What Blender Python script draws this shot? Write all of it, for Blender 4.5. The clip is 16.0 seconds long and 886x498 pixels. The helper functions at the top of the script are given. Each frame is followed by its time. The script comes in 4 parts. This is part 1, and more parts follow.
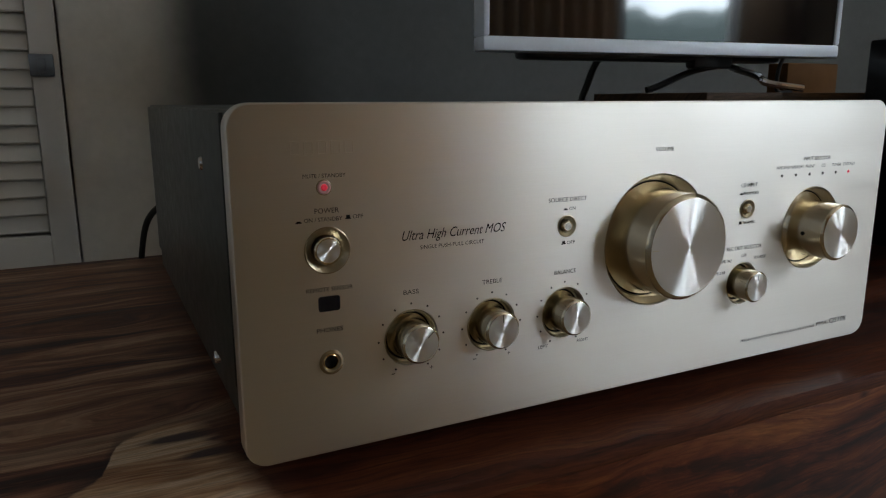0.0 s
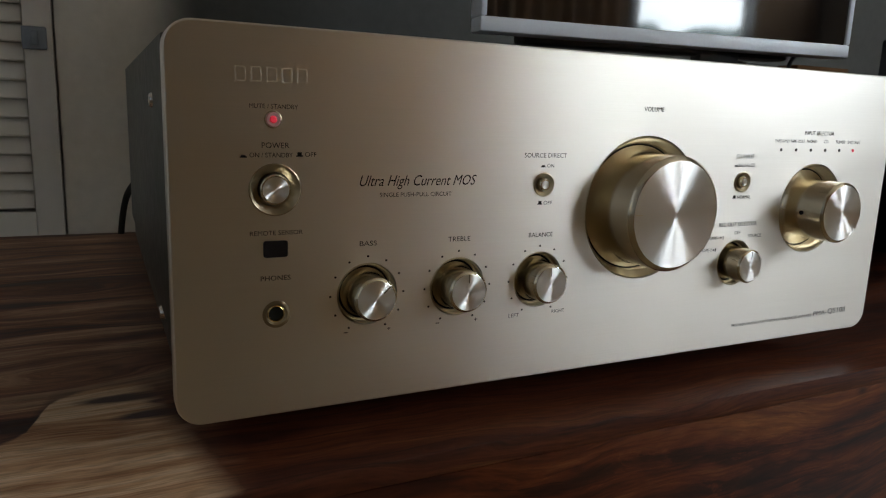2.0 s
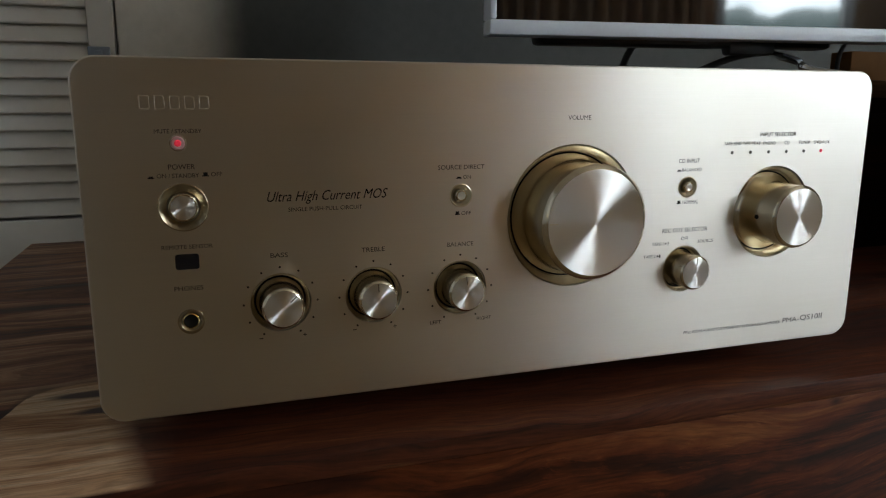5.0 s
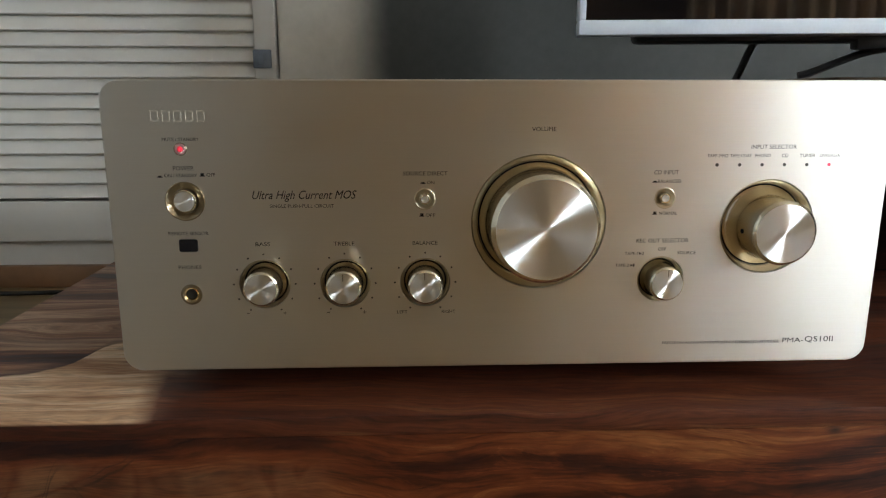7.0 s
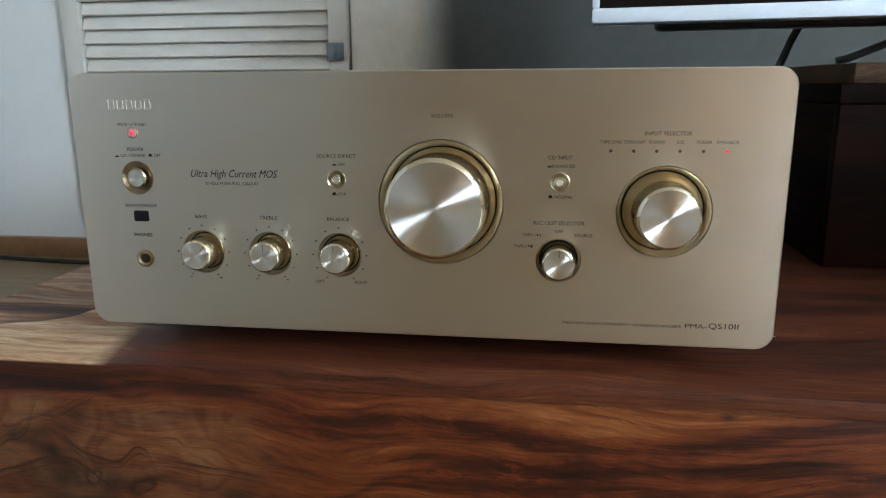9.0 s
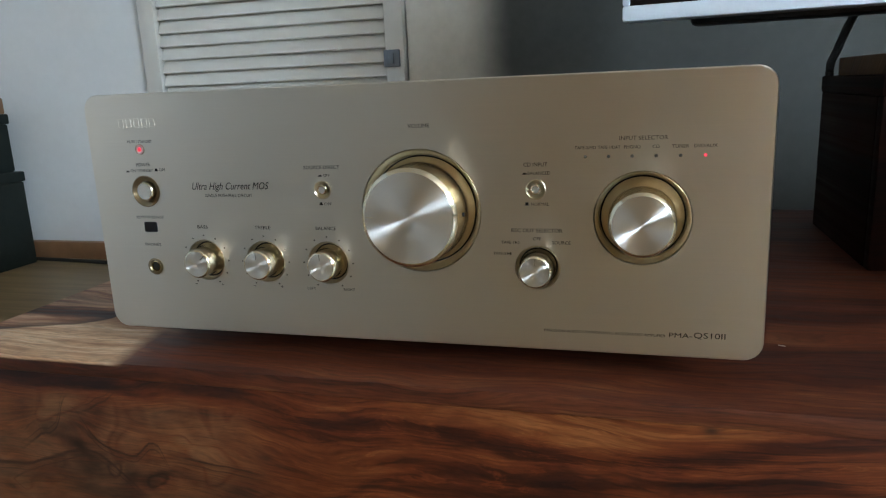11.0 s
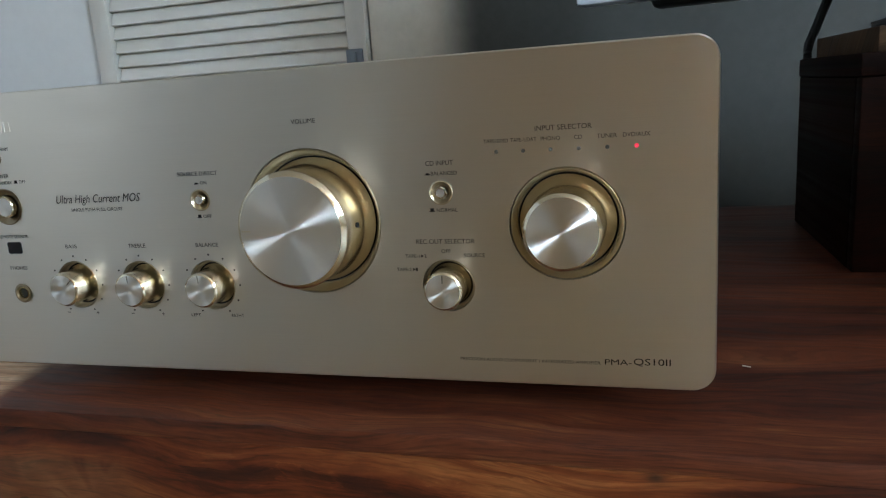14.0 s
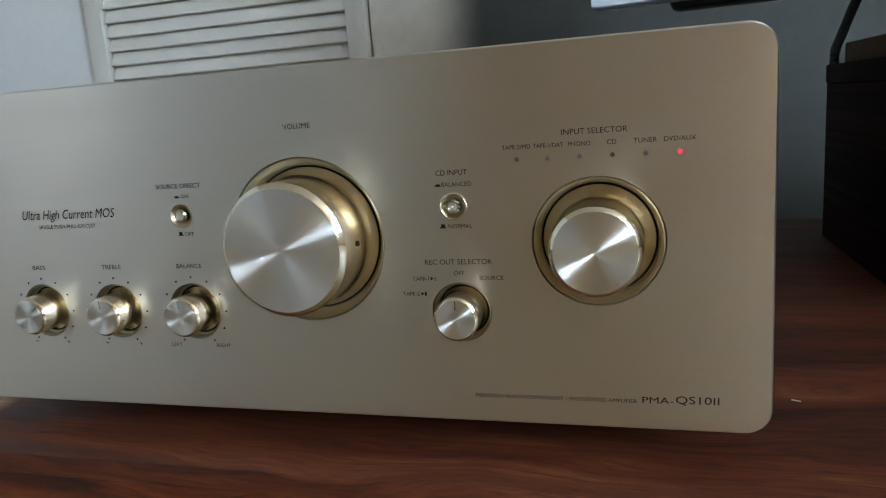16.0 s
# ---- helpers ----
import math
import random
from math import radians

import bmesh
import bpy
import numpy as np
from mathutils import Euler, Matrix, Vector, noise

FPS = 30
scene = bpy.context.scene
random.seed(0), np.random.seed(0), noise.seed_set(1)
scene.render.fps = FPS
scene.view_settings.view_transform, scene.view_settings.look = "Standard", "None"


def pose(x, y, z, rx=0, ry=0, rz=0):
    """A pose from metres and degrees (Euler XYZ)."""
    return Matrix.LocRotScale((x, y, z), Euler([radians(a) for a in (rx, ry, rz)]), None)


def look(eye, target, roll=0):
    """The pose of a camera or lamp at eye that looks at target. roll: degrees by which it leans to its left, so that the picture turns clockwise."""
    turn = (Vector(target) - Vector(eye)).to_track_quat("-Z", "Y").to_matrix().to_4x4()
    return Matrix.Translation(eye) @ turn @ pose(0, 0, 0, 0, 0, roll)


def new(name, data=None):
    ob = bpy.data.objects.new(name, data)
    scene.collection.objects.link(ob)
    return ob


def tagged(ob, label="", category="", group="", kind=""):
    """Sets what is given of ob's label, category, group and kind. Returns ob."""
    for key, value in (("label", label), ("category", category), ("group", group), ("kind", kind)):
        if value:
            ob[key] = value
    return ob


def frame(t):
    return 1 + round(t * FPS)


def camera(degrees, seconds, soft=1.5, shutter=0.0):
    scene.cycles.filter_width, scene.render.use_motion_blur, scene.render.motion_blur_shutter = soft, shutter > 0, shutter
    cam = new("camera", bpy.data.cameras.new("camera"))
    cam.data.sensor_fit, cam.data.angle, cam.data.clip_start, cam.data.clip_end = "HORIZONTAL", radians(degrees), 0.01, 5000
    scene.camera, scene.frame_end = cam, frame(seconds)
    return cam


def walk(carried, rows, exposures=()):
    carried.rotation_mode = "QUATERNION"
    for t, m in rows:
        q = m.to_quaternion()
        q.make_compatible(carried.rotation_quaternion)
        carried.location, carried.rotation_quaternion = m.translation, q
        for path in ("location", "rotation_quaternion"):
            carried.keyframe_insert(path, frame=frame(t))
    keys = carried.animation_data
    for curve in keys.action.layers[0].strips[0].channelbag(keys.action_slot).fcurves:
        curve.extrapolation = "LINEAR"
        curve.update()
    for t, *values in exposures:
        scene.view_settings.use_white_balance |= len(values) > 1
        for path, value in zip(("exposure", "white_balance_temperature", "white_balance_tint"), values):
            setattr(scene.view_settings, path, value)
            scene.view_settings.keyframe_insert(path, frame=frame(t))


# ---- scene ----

cam = camera(63.9, 16.0, 1.2)
PATH = [
    (0, (-0.051, -0.302, 0.182), (0.821, 1.451, -0.227), -0.2),
    (0.5, (-0.042, -0.303, 0.174), (0.761, 1.493, -0.186), 0.2),
    (1, (-0.03, -0.307, 0.16), (0.73, 1.509, -0.193), 0.6),
    (1.5, (-0.022, -0.303, 0.156), (0.764, 1.501, -0.203), 1.3),
    (2, (-0.023, -0.291, 0.15), (0.837, 1.475, -0.228), 2.0),
    (2.5, (-0.021, -0.287, 0.146), (0.883, 1.453, -0.25), 2.3),
    (3, (-0.014, -0.289, 0.149), (0.885, 1.451, -0.256), 1.9),
    (3.5, (-0.011, -0.296, 0.151), (0.86, 1.457, -0.257), 1.6),
    (4, (-0.006, -0.301, 0.152), (0.815, 1.476, -0.259), 1.2),
    (4.5, (0.024, -0.314, 0.155), (0.75, 1.505, -0.25), 0.6),
    (5, (0.053, -0.334, 0.161), (0.666, 1.528, -0.234), 0.1),
    (7.5, (0.195, -0.401, 0.174), (0.159, 1.552, -0.257), 0.1),
    (8, (0.226, -0.411, 0.172), (0.089, 1.535, -0.269), 0.1),
    (8.5, (0.263, -0.417, 0.175), (0.043, 1.519, -0.275), -0.0),
    (9, (0.299, -0.419, 0.173), (0.017, 1.509, -0.278), -0.4),
    (9.5, (0.327, -0.414, 0.175), (-0.02, 1.504, -0.271), -0.9),
    (10, (0.345, -0.413, 0.177), (-0.078, 1.491, -0.264), -1.4),
    (12.5, (0.389, -0.389, 0.177), (-0.21, 1.466, -0.274), -3.5),
    (13, (0.398, -0.376, 0.171), (-0.195, 1.481, -0.278), -3.7),
    (13.5, (0.402, -0.352, 0.169), (-0.163, 1.515, -0.274), -4.1),
    (14, (0.401, -0.331, 0.165), (-0.138, 1.545, -0.268), -4.1),
    (14.5, (0.392, -0.32, 0.161), (-0.141, 1.563, -0.25), -4.0),
    (15, (0.39, -0.31, 0.16), (-0.154, 1.574, -0.235), -4.0),
    (15.5, (0.388, -0.299, 0.162), (-0.165, 1.583, -0.23), -4.3),
    (16, (0.385, -0.291, 0.159), (-0.159, 1.593, -0.234), -4.3),
]
EXPOSURES = [(0.0, -1.98, 7200, 17), (2.0, -1.87, 7550, 18), (4.0, -1.91, 7550, 18), (5.0, -1.82, 7450, 16), (7.5, -0.47, 7250, 15), (9.0, -0.20, 6550, 10), (12.5, -0.57, 6500, 11), (14.0, -0.49, 6450, 11), (16.0, -0.42, 6400, 11)]
walk(cam, [(t, look(eye, target, roll)) for t, eye, target, roll in PATH], EXPOSURES)

# ---- world and light ----
world = bpy.data.worlds.new("sky")
world.use_nodes = True
scene.world = world
wn = world.node_tree.nodes
sky = wn.new("ShaderNodeTexSky")
sky.sky_type, sky.sun_disc, sky.sun_elevation, sky.sun_rotation = "NISHITA", False, radians(35), radians(200)
world.node_tree.links.new(sky.outputs[0], wn["Background"].inputs[0])
wn["Background"].inputs[1].default_value = 0.1


def window_light(name, place, toward, wide, high, watts, colour):
    lamp = bpy.data.lights.new(name, "AREA")
    lamp.shape, lamp.size, lamp.size_y, lamp.energy, lamp.color = "RECTANGLE", wide, high, watts, colour
    ob = new(name, lamp)
    ob.matrix_basis = look(place, toward)
    return ob


# room: x from ROOM_W to ROOM_E, y from ROOM_S to ROOM_N, floor and ceiling heights
ROOM_W, ROOM_E, ROOM_S, ROOM_N, FLOOR, CEIL = -2.0, 3.2, -2.7, 0.94, -0.18, 2.25
# windows: balcony door in the east wall, a window in the south wall, a window in the west wall
EAST = (-2.58, -1.28, 0.86, 2.0)
SOUTH = (1.99, 2.76, 0.46, 0.98)
WEST = (-2.6, -1.7, 0.15, 1.9)
window_light("daylight_east", (ROOM_E + 0.03, (EAST[0] + EAST[1]) / 2, (EAST[2] + EAST[3]) / 2), (0, (EAST[0] + EAST[1]) / 2, (EAST[2] + EAST[3]) / 2), 1.3, 1.14, 226, (0.66, 0.845, 1.0))
window_light("daylight_west", (ROOM_W - 0.06, (WEST[0] + WEST[1]) / 2, (WEST[2] + WEST[3]) / 2), (0, (WEST[0] + WEST[1]) / 2, (WEST[2] + WEST[3]) / 2), 0.9, 1.75, 3.5, (0.74, 0.90, 1.0))


# ---- materials ----
def material(name, colour=(0.8, 0.8, 0.8), rough=0.5, metal=0.0, spec=0.5):
    m = bpy.data.materials.new(name)
    m.use_nodes = True
    b = m.node_tree.nodes["Principled BSDF"]
    b.inputs["Base Color"].default_value = (*colour, 1)
    b.inputs["Roughness"].default_value = rough
    b.inputs["Metallic"].default_value = metal
    b.inputs["Specular IOR Level"].default_value = spec
    return m


class Nodes:
    """Short hand for building node trees."""

    def __init__(self, m):
        self.t = m.node_tree
        self.b = self.t.nodes["Principled BSDF"]

    def add(self, kind):
        return self.t.nodes.new(kind)

    def link(self, a, b):
        self.t.links.new(a, b)

    def put(self, socket, value):
        if isinstance(value, bpy.types.NodeSocket):
            self.link(value, socket)
        else:
            socket.default_value = value

    def math(self, op, a, b=0.0, clamp=False):
        n = self.add("ShaderNodeMath")
        n.operation, n.use_clamp = op, clamp
        self.put(n.inputs[0], a)
        self.put(n.inputs[1], b)
        return n.outputs[0]

    def coords(self, scale=(1, 1, 1), offset=(0, 0, 0), rot=(0, 0, 0), kind="Object"):
        tc = self.add("ShaderNodeTexCoord")
        mp = self.add("ShaderNodeMapping")
        mp.inputs["Scale"].default_value = scale
        mp.inputs["Location"].default_value = offset
        mp.inputs["Rotation"].default_value = rot
        self.link(tc.outputs[kind], mp.inputs[0])
        return mp.outputs[0]

    def noise(self, vector, scale=5.0, detail=4.0, rough=0.55, distort=0.0):
        n = self.add("ShaderNodeTexNoise")
        self.link(vector, n.inputs["Vector"])
        n.inputs["Scale"].default_value, n.inputs["Detail"].default_value = scale, detail
        n.inputs["Roughness"].default_value, n.inputs["Distortion"].default_value = rough, distort
        return n.outputs[0]

    def ramp(self, fac, *stops):
        n = self.add("ShaderNodeValToRGB")
        self.put(n.inputs[0], fac)
        e = n.color_ramp.elements
        e[0].position, e[0].color = stops[0][0], (*stops[0][1], 1)
        e[1].position, e[1].color = stops[-1][0], (*stops[-1][1], 1)
        for p, c in stops[1:-1]:
            k = e.new(p)
            k.color = (*c, 1)
        return n.outputs[0]

    def mix(self, fac, a, b, blend="MIX"):
        n = self.add("ShaderNodeMix")
        n.data_type, n.blend_type = "RGBA", blend
        self.put(n.inputs[0], fac)
        self.put(n.inputs[6], a if isinstance(a, bpy.types.NodeSocket) else (*a, 1))
        self.put(n.inputs[7], b if isinstance(b, bpy.types.NodeSocket) else (*b, 1))
        return n.outputs[2]

    def range(self, v, a, b, c, d):
        n = self.add("ShaderNodeMapRange")
        self.put(n.inputs[0], v)
        for i, k in enumerate((a, b, c, d)):
            n.inputs[i + 1].default_value = k
        return n.outputs[0]

    def bump(self, height, strength=0.2, distance=0.001):
        n = self.add("ShaderNodeBump")
        n.inputs["Strength"].default_value, n.inputs["Distance"].default_value = strength, distance
        self.link(height, n.inputs["Height"])
        self.link(n.outputs[0], self.b.inputs["Normal"])


def speckled(name, colour, rough=0.5, metal=0.0, scale=40, amount=0.12, bump=0.0, spec=0.5):
    """A plain finish with uneven tone at two scales, and fine relief."""
    m = material(name, colour, rough, metal, spec)
    n = Nodes(m)
    v = n.coords()
    a, b = n.noise(v, scale, 5), n.noise(v, scale / 9, 3)
    f = n.math("MULTIPLY", n.math("ADD", a, b), 0.5)
    dark, light = [tuple(min(1, c * k) for c in colour) for k in (1 - amount, 1 + amount)]
    n.link(n.ramp(f, (0.3, dark), (0.7, light)), n.b.inputs["Base Color"])
    n.link(n.range(b, 0.3, 0.7, rough * 0.88, min(1, rough * 1.12)), n.b.inputs["Roughness"])
    if bump:
        n.bump(a, bump, 0.0006)
    return m


def brushed_panel():
    """Champagne anodised aluminium, brushed from side to side."""
    m = material("champagne_brushed_aluminium", (0.80, 0.76, 0.69), 0.36, 1.0)
    n = Nodes(m)
    fine = n.noise(n.coords((16, 4200, 4200)), 1.0, 2, 0.5)
    broad = n.noise(n.coords((14, 60, 60)), 1.0, 3)
    n.link(n.mix(n.range(fine, 0.3, 0.7, 0.0, 1.0), (0.777, 0.742, 0.682), (0.807, 0.772, 0.712)), n.b.inputs["Base Color"])
    n.link(n.range(broad, 0.2, 0.8, 0.31, 0.41), n.b.inputs["Roughness"])
    n.b.inputs["Anisotropic"].default_value = 0.78
    n.b.inputs["Anisotropic Rotation"].default_value = 0.25
    tg = n.add("ShaderNodeTangent")
    tg.direction_type, tg.uv_map = "UV_MAP", "grain"
    n.link(tg.outputs[0], n.b.inputs["Tangent"])
    n.bump(fine, 0.014, 0.0002)
    return m


def turned(name, colour, rough, aniso, rings=1500.0):
    """Metal turned on a lathe: fine rings round the local z axis."""
    m = material(name, colour, rough, 1.0)
    n = Nodes(m)
    tg = n.add("ShaderNodeTangent")
    tg.direction_type, tg.axis = "RADIAL", "Z"
    n.link(tg.outputs[0], n.b.inputs["Tangent"])
    n.b.inputs["Anisotropic"].default_value = aniso
    n.b.inputs["Anisotropic Rotation"].default_value = 0.25
    sep = n.add("ShaderNodeSeparateXYZ")
    n.link(n.coords(), sep.inputs[0])
    r = n.math("SQRT", n.math("ADD", n.math("POWER", sep.outputs[0], 2.0), n.math("POWER", sep.outputs[1], 2.0)))
    com = n.add("ShaderNodeCombineXYZ")
    n.link(n.math("MULTIPLY", r, rings), com.inputs[0])
    ring = n.noise(com.outputs[0], 1.0, 2)
    n.link(n.range(ring, 0.3, 0.7, rough * 0.95, rough * 1.05), n.b.inputs["Roughness"])
    n.bump(ring, 0.0015, 0.0001)
    return m


HEART = tuple((p, tuple(0.96 * v for v in c)) for p, c in ((0.34, (0.010, 0.0045, 0.004)), (0.43, (0.034, 0.010, 0.006)), (0.50, (0.082, 0.0195, 0.0085)), (0.57, (0.135, 0.035, 0.0135)), (0.69, (0.26, 0.115, 0.046))))
GOLDEN = tuple((p, (1.02 * r, 0.93 * g, 0.84 * b)) for p, (r, g, b) in ((0.33, (0.016, 0.005, 0.004)), (0.42, (0.050, 0.0125, 0.006)), (0.49, (0.108, 0.0255, 0.009)), (0.56, (0.158, 0.044, 0.0145)), (0.70, (0.275, 0.106, 0.036))))
# heartwood darkened for the box: the shade it stands in, put into the colour
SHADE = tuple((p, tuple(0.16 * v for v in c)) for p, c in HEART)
DULL = ((0.34, (0.026, 0.015, 0.009)), (0.45, (0.062, 0.034, 0.019)), (0.54, (0.105, 0.058, 0.031)), (0.69, (0.18, 0.105, 0.060)))
FIGURES_FRONT = ((-0.045, -0.050, 0.020, -0.016, -0.05), (0.395, -0.016, 0.048, 0.004, 0.05), (0.75, -0.05, 0.05, 0.012, 0.04))
# first three: lit front edge clear of the amplifier's shadow, painted as tone; rest grain
FIGURES_AND_LIGHT_TOP = ((0.07, -0.022, 0.07, 0.0, 0.03), (0.22, -0.022, 0.08, 0.0, 0.035), (0.37, -0.022, 0.07, 0.0, 0.03), (-0.06, 0.115, 0.05, 0.022, 0.0), (0.47, 0.085, 0.022, 0.010, 0.05), (0.49, 0.03, 0.03, -0.008, 0.0), (-0.07, 0.33, 0.03, 0.02, 0.03))


# lines of the figure, along x: dark sweep and lower line of the front, border of the sapwood on top
SWEEP = ((-0.20, -0.012), (0.0, -0.015), (0.076, -0.013), (0.121, -0.019), (0.161, -0.030), (0.219, -0.028), (0.281, -0.035), (0.365, -0.038), (0.427, -0.026), (0.50, -0.012), (0.62, -0.022), (0.8, -0.03))
LOWER = ((0.12, -0.10), (0.189, -0.079), (0.218, -0.065), (0.265, -0.055), (0.316, -0.057), (0.381, -0.048), (0.444, -0.043), (0.52, -0.030), (0.7, -0.05))
CONTOURS = (  # dark lines of the burr: the line, where it begins and ends, half its width, the reach of its shade
    (((-0.03, -0.034), (-0.022, -0.042), (-0.018, -0.052), (-0.009, -0.062), (0.010, -0.069), (0.023, -0.070), (0.032, -0.061), (0.039, -0.059), (0.045, -0.065), (0.05, -0.080)), -0.021, 0.047, 0.0013, -0.008),
    (((-0.08, -0.088), (-0.067, -0.084), (-0.045, -0.076), (-0.023, -0.072), (-0.008, -0.074), (0.008, -0.086), (0.03, -0.105)), -0.12, 0.02, 0.0016, -0.022),
    (((-0.08, -0.075), (-0.060, -0.062), (-0.050, -0.060), (-0.041, -0.050), (-0.036, -0.034), (-0.03, -0.026)), -0.072, -0.034, 0.0014, 0.012),
    (((0.03, -0.066), (0.059, -0.067), (0.098, -0.070), (0.118, -0.073), (0.15, -0.074)), 0.055, 0.122, 0.0010, -0.006),
    (((-0.02, -0.040), (-0.006, -0.034), (0.004, -0.029), (0.012, -0.020)), -0.020, 0.010, 0.0013, 0.010))
SAP_LINE = ((-0.20, 0.005), (-0.152, 0.018), (-0.097, 0.038), (-0.075, 0.048), (-0.059, 0.063), (-0.053, 0.090), (-0.043, 0.102), (-0.024, 0.108), (0.006, 0.103), (0.04, 0.08))


def rosewood(name, palette, axis, figures, gloss=0.33, sapwood=False, pores=0.5, lines=0.7, burr=False, sheen=0.24):
    """Lacquered rosewood with figured grain along x. axis: the one across the grain; figures: x, place across, size, push on the grain, change of tone."""
    m = material(name, (0.1, 0.04, 0.02), gloss, 0.0, sheen)
    n = Nodes(m)
    sep = n.add("ShaderNodeSeparateXYZ")
    n.link(n.coords(), sep.inputs[0])
    x = sep.outputs[0]
    across = n.math("ADD", sep.outputs[1], sep.outputs[2]) if axis == 1 else sep.outputs[axis]

    def field(sx, su, seed, u, detail=4, rough=0.55, distort=0.0):
        com = n.add("ShaderNodeCombineXYZ")
        n.link(n.math("MULTIPLY", x, sx), com.inputs[0])
        n.link(n.math("MULTIPLY", u, su), com.inputs[1])
        com.inputs[2].default_value = seed
        return n.noise(com.outputs[0], 1.0, detail, rough, distort)

    warp = field(2.6, 7.0, 1.7 + axis, across, 3, 0.5)
    ripple = field(14.0, 40.0, 8.1, across, 3, 0.5)
    u = n.math("ADD", across, n.math("MULTIPLY", n.math("SUBTRACT", warp, 0.5), 0.10))
    u = n.math("ADD", u, n.math("MULTIPLY", n.math("SUBTRACT", ripple, 0.5), 0.012))
    lift = n.math("MULTIPLY", ripple, 0.0)

    def bend(points, low, high):
        """A smooth line along x: the place across the grain at each x."""
        r = n.add("ShaderNodeValToRGB")
        r.color_ramp.interpolation = "CARDINAL"
        e = r.color_ramp.elements
        while len(e) < len(points):
            e.new(0.5)
        for k, (px, pz) in enumerate(points):
            v = (pz - low) / (high - low)
            e[k].position, e[k].color = (px + 0.2) / 1.0, (v, v, v, 1)
        n.link(n.math("ADD", x, 0.2), r.inputs[0])
        return n.math("ADD", n.math("MULTIPLY", r.outputs[0], high - low), low)

    def bell(bx, ba, sx, sa):
        d = n.math("ADD", n.math("POWER", n.math("DIVIDE", n.math("SUBTRACT", x, bx), sx), 2.0), n.math("POWER", n.math("DIVIDE", n.math("SUBTRACT", across, ba), sa), 2.0))
        return n.math("POWER", 2.718, n.math("MULTIPLY", d, -1.0))

    jitter = n.math("MULTIPLY", n.math("SUBTRACT", field(16.0, 60.0, 7.7, across, 4, 0.6), 0.5), 0.012)
    if burr:
        sweep = bend(SWEEP, -0.06, 0.02)
        u = n.math("SUBTRACT", u, n.math("MULTIPLY", sweep, 0.9))
        above_sweep = n.math("ADD", n.math("SUBTRACT", across, sweep), jitter)
        lower = n.math("ADD", n.math("SUBTRACT", across, bend(LOWER, -0.10, 0.0)), jitter)
        swirl_noise = field(17.0, 24.0, 4.9, across, 1.2, 0.5, 0.9)
        swirl_d = n.math("ADD", n.math("SQRT", n.math("ADD", n.math("POWER", n.math("MULTIPLY", n.math("ADD", x, 0.012), 0.62), 2.0), n.math("POWER", n.math("ADD", across, 0.088), 2.0))), n.math("MULTIPLY", n.math("SUBTRACT", swirl_noise, 0.5), 0.050))
        patch = n.math("MULTIPLY", n.range(x, 0.06, 0.15, 1.0, 0.0), n.range(n.math("ADD", above_sweep, jitter), -0.022, -0.008, 1.0, 0.0))
    for bx, ba, size, push, tone in figures:
        hump = bell(bx, ba, size * 1.8, size * 0.55)
        u = n.math("ADD", u, n.math("MULTIPLY", hump, push))
        lift = n.math("ADD", lift, n.math("MULTIPLY", hump, tone))
    bands = field(3.6 if burr else 1.7, 25.0 if burr else 22.0, 3.0, u, 5, 0.6, 0.8)
    veins = field(1.2, 46.0, 6.3, u, 2, 0.45, 0.2)
    streak = field(5.0, 150.0, 5.0, u, 4, 0.6)
    fibre = field(60.0, 700.0, 9.0, u, 3, 0.6)
    blotch = field(24.0, 130.0, 12.3, u, 4, 0.62, 0.6)
    flame = field(9.0 if burr else 4.5, 62.0, 15.7, u, 5, 0.66, 1.2)
    mottle = field(28.0, 60.0, 2.5, across, 3, 0.6)
    tone = n.math("ADD", n.math("ADD", n.math("MULTIPLY", bands, 0.40), n.math("ADD", n.math("MULTIPLY", streak, 0.20), n.math("MULTIPLY", flame, 0.20))), n.math("ADD", n.math("ADD", n.math("MULTIPLY", mottle, 0.05), n.math("MULTIPLY", blotch, 0.15)), lift))
    if burr:
        tone = n.math("ADD", n.math("MULTIPLY", n.math("SUBTRACT", tone, 0.5), 1.5), 0.482)
        # dark sweep, golden lens over it, dark lines under it, pale burr
        tone = n.math("SUBTRACT", tone, n.range(n.math("ABSOLUTE", above_sweep), 0.0015, 0.0085, 0.085, 0.0))
        tone = n.math("SUBTRACT", tone, n.range(n.math("ABSOLUTE", lower), 0.0005, 0.005, 0.065, 0.0))
        tone = n.math("ADD", tone, n.math("MULTIPLY", bell(0.37, -0.015, 0.115, 0.016), n.range(above_sweep, 0.002, 0.008, 0.0, 0.085)))
        tone = n.math("ADD", tone, n.math("MULTIPLY", patch, n.range(swirl_noise, 0.3, 0.7, 0.02, 0.16)))
        tone = n.math("SUBTRACT", tone, n.math("MULTIPLY", patch, n.range(swirl_d, 0.010, 0.030, 0.09, 0.0)))
    # growth rings, following the figure
    ring = n.math("ABSOLUTE", n.math("SINE", n.math("ADD", n.math("MULTIPLY", u, 430.0), n.math("MULTIPLY", bands, 16.0))))
    tone = n.math("SUBTRACT", tone, n.math("MULTIPLY", n.range(ring, 0.0, 0.40, 0.060, 0.0), n.range(blotch, 0.42, 0.56, 0.15, 1.0)))
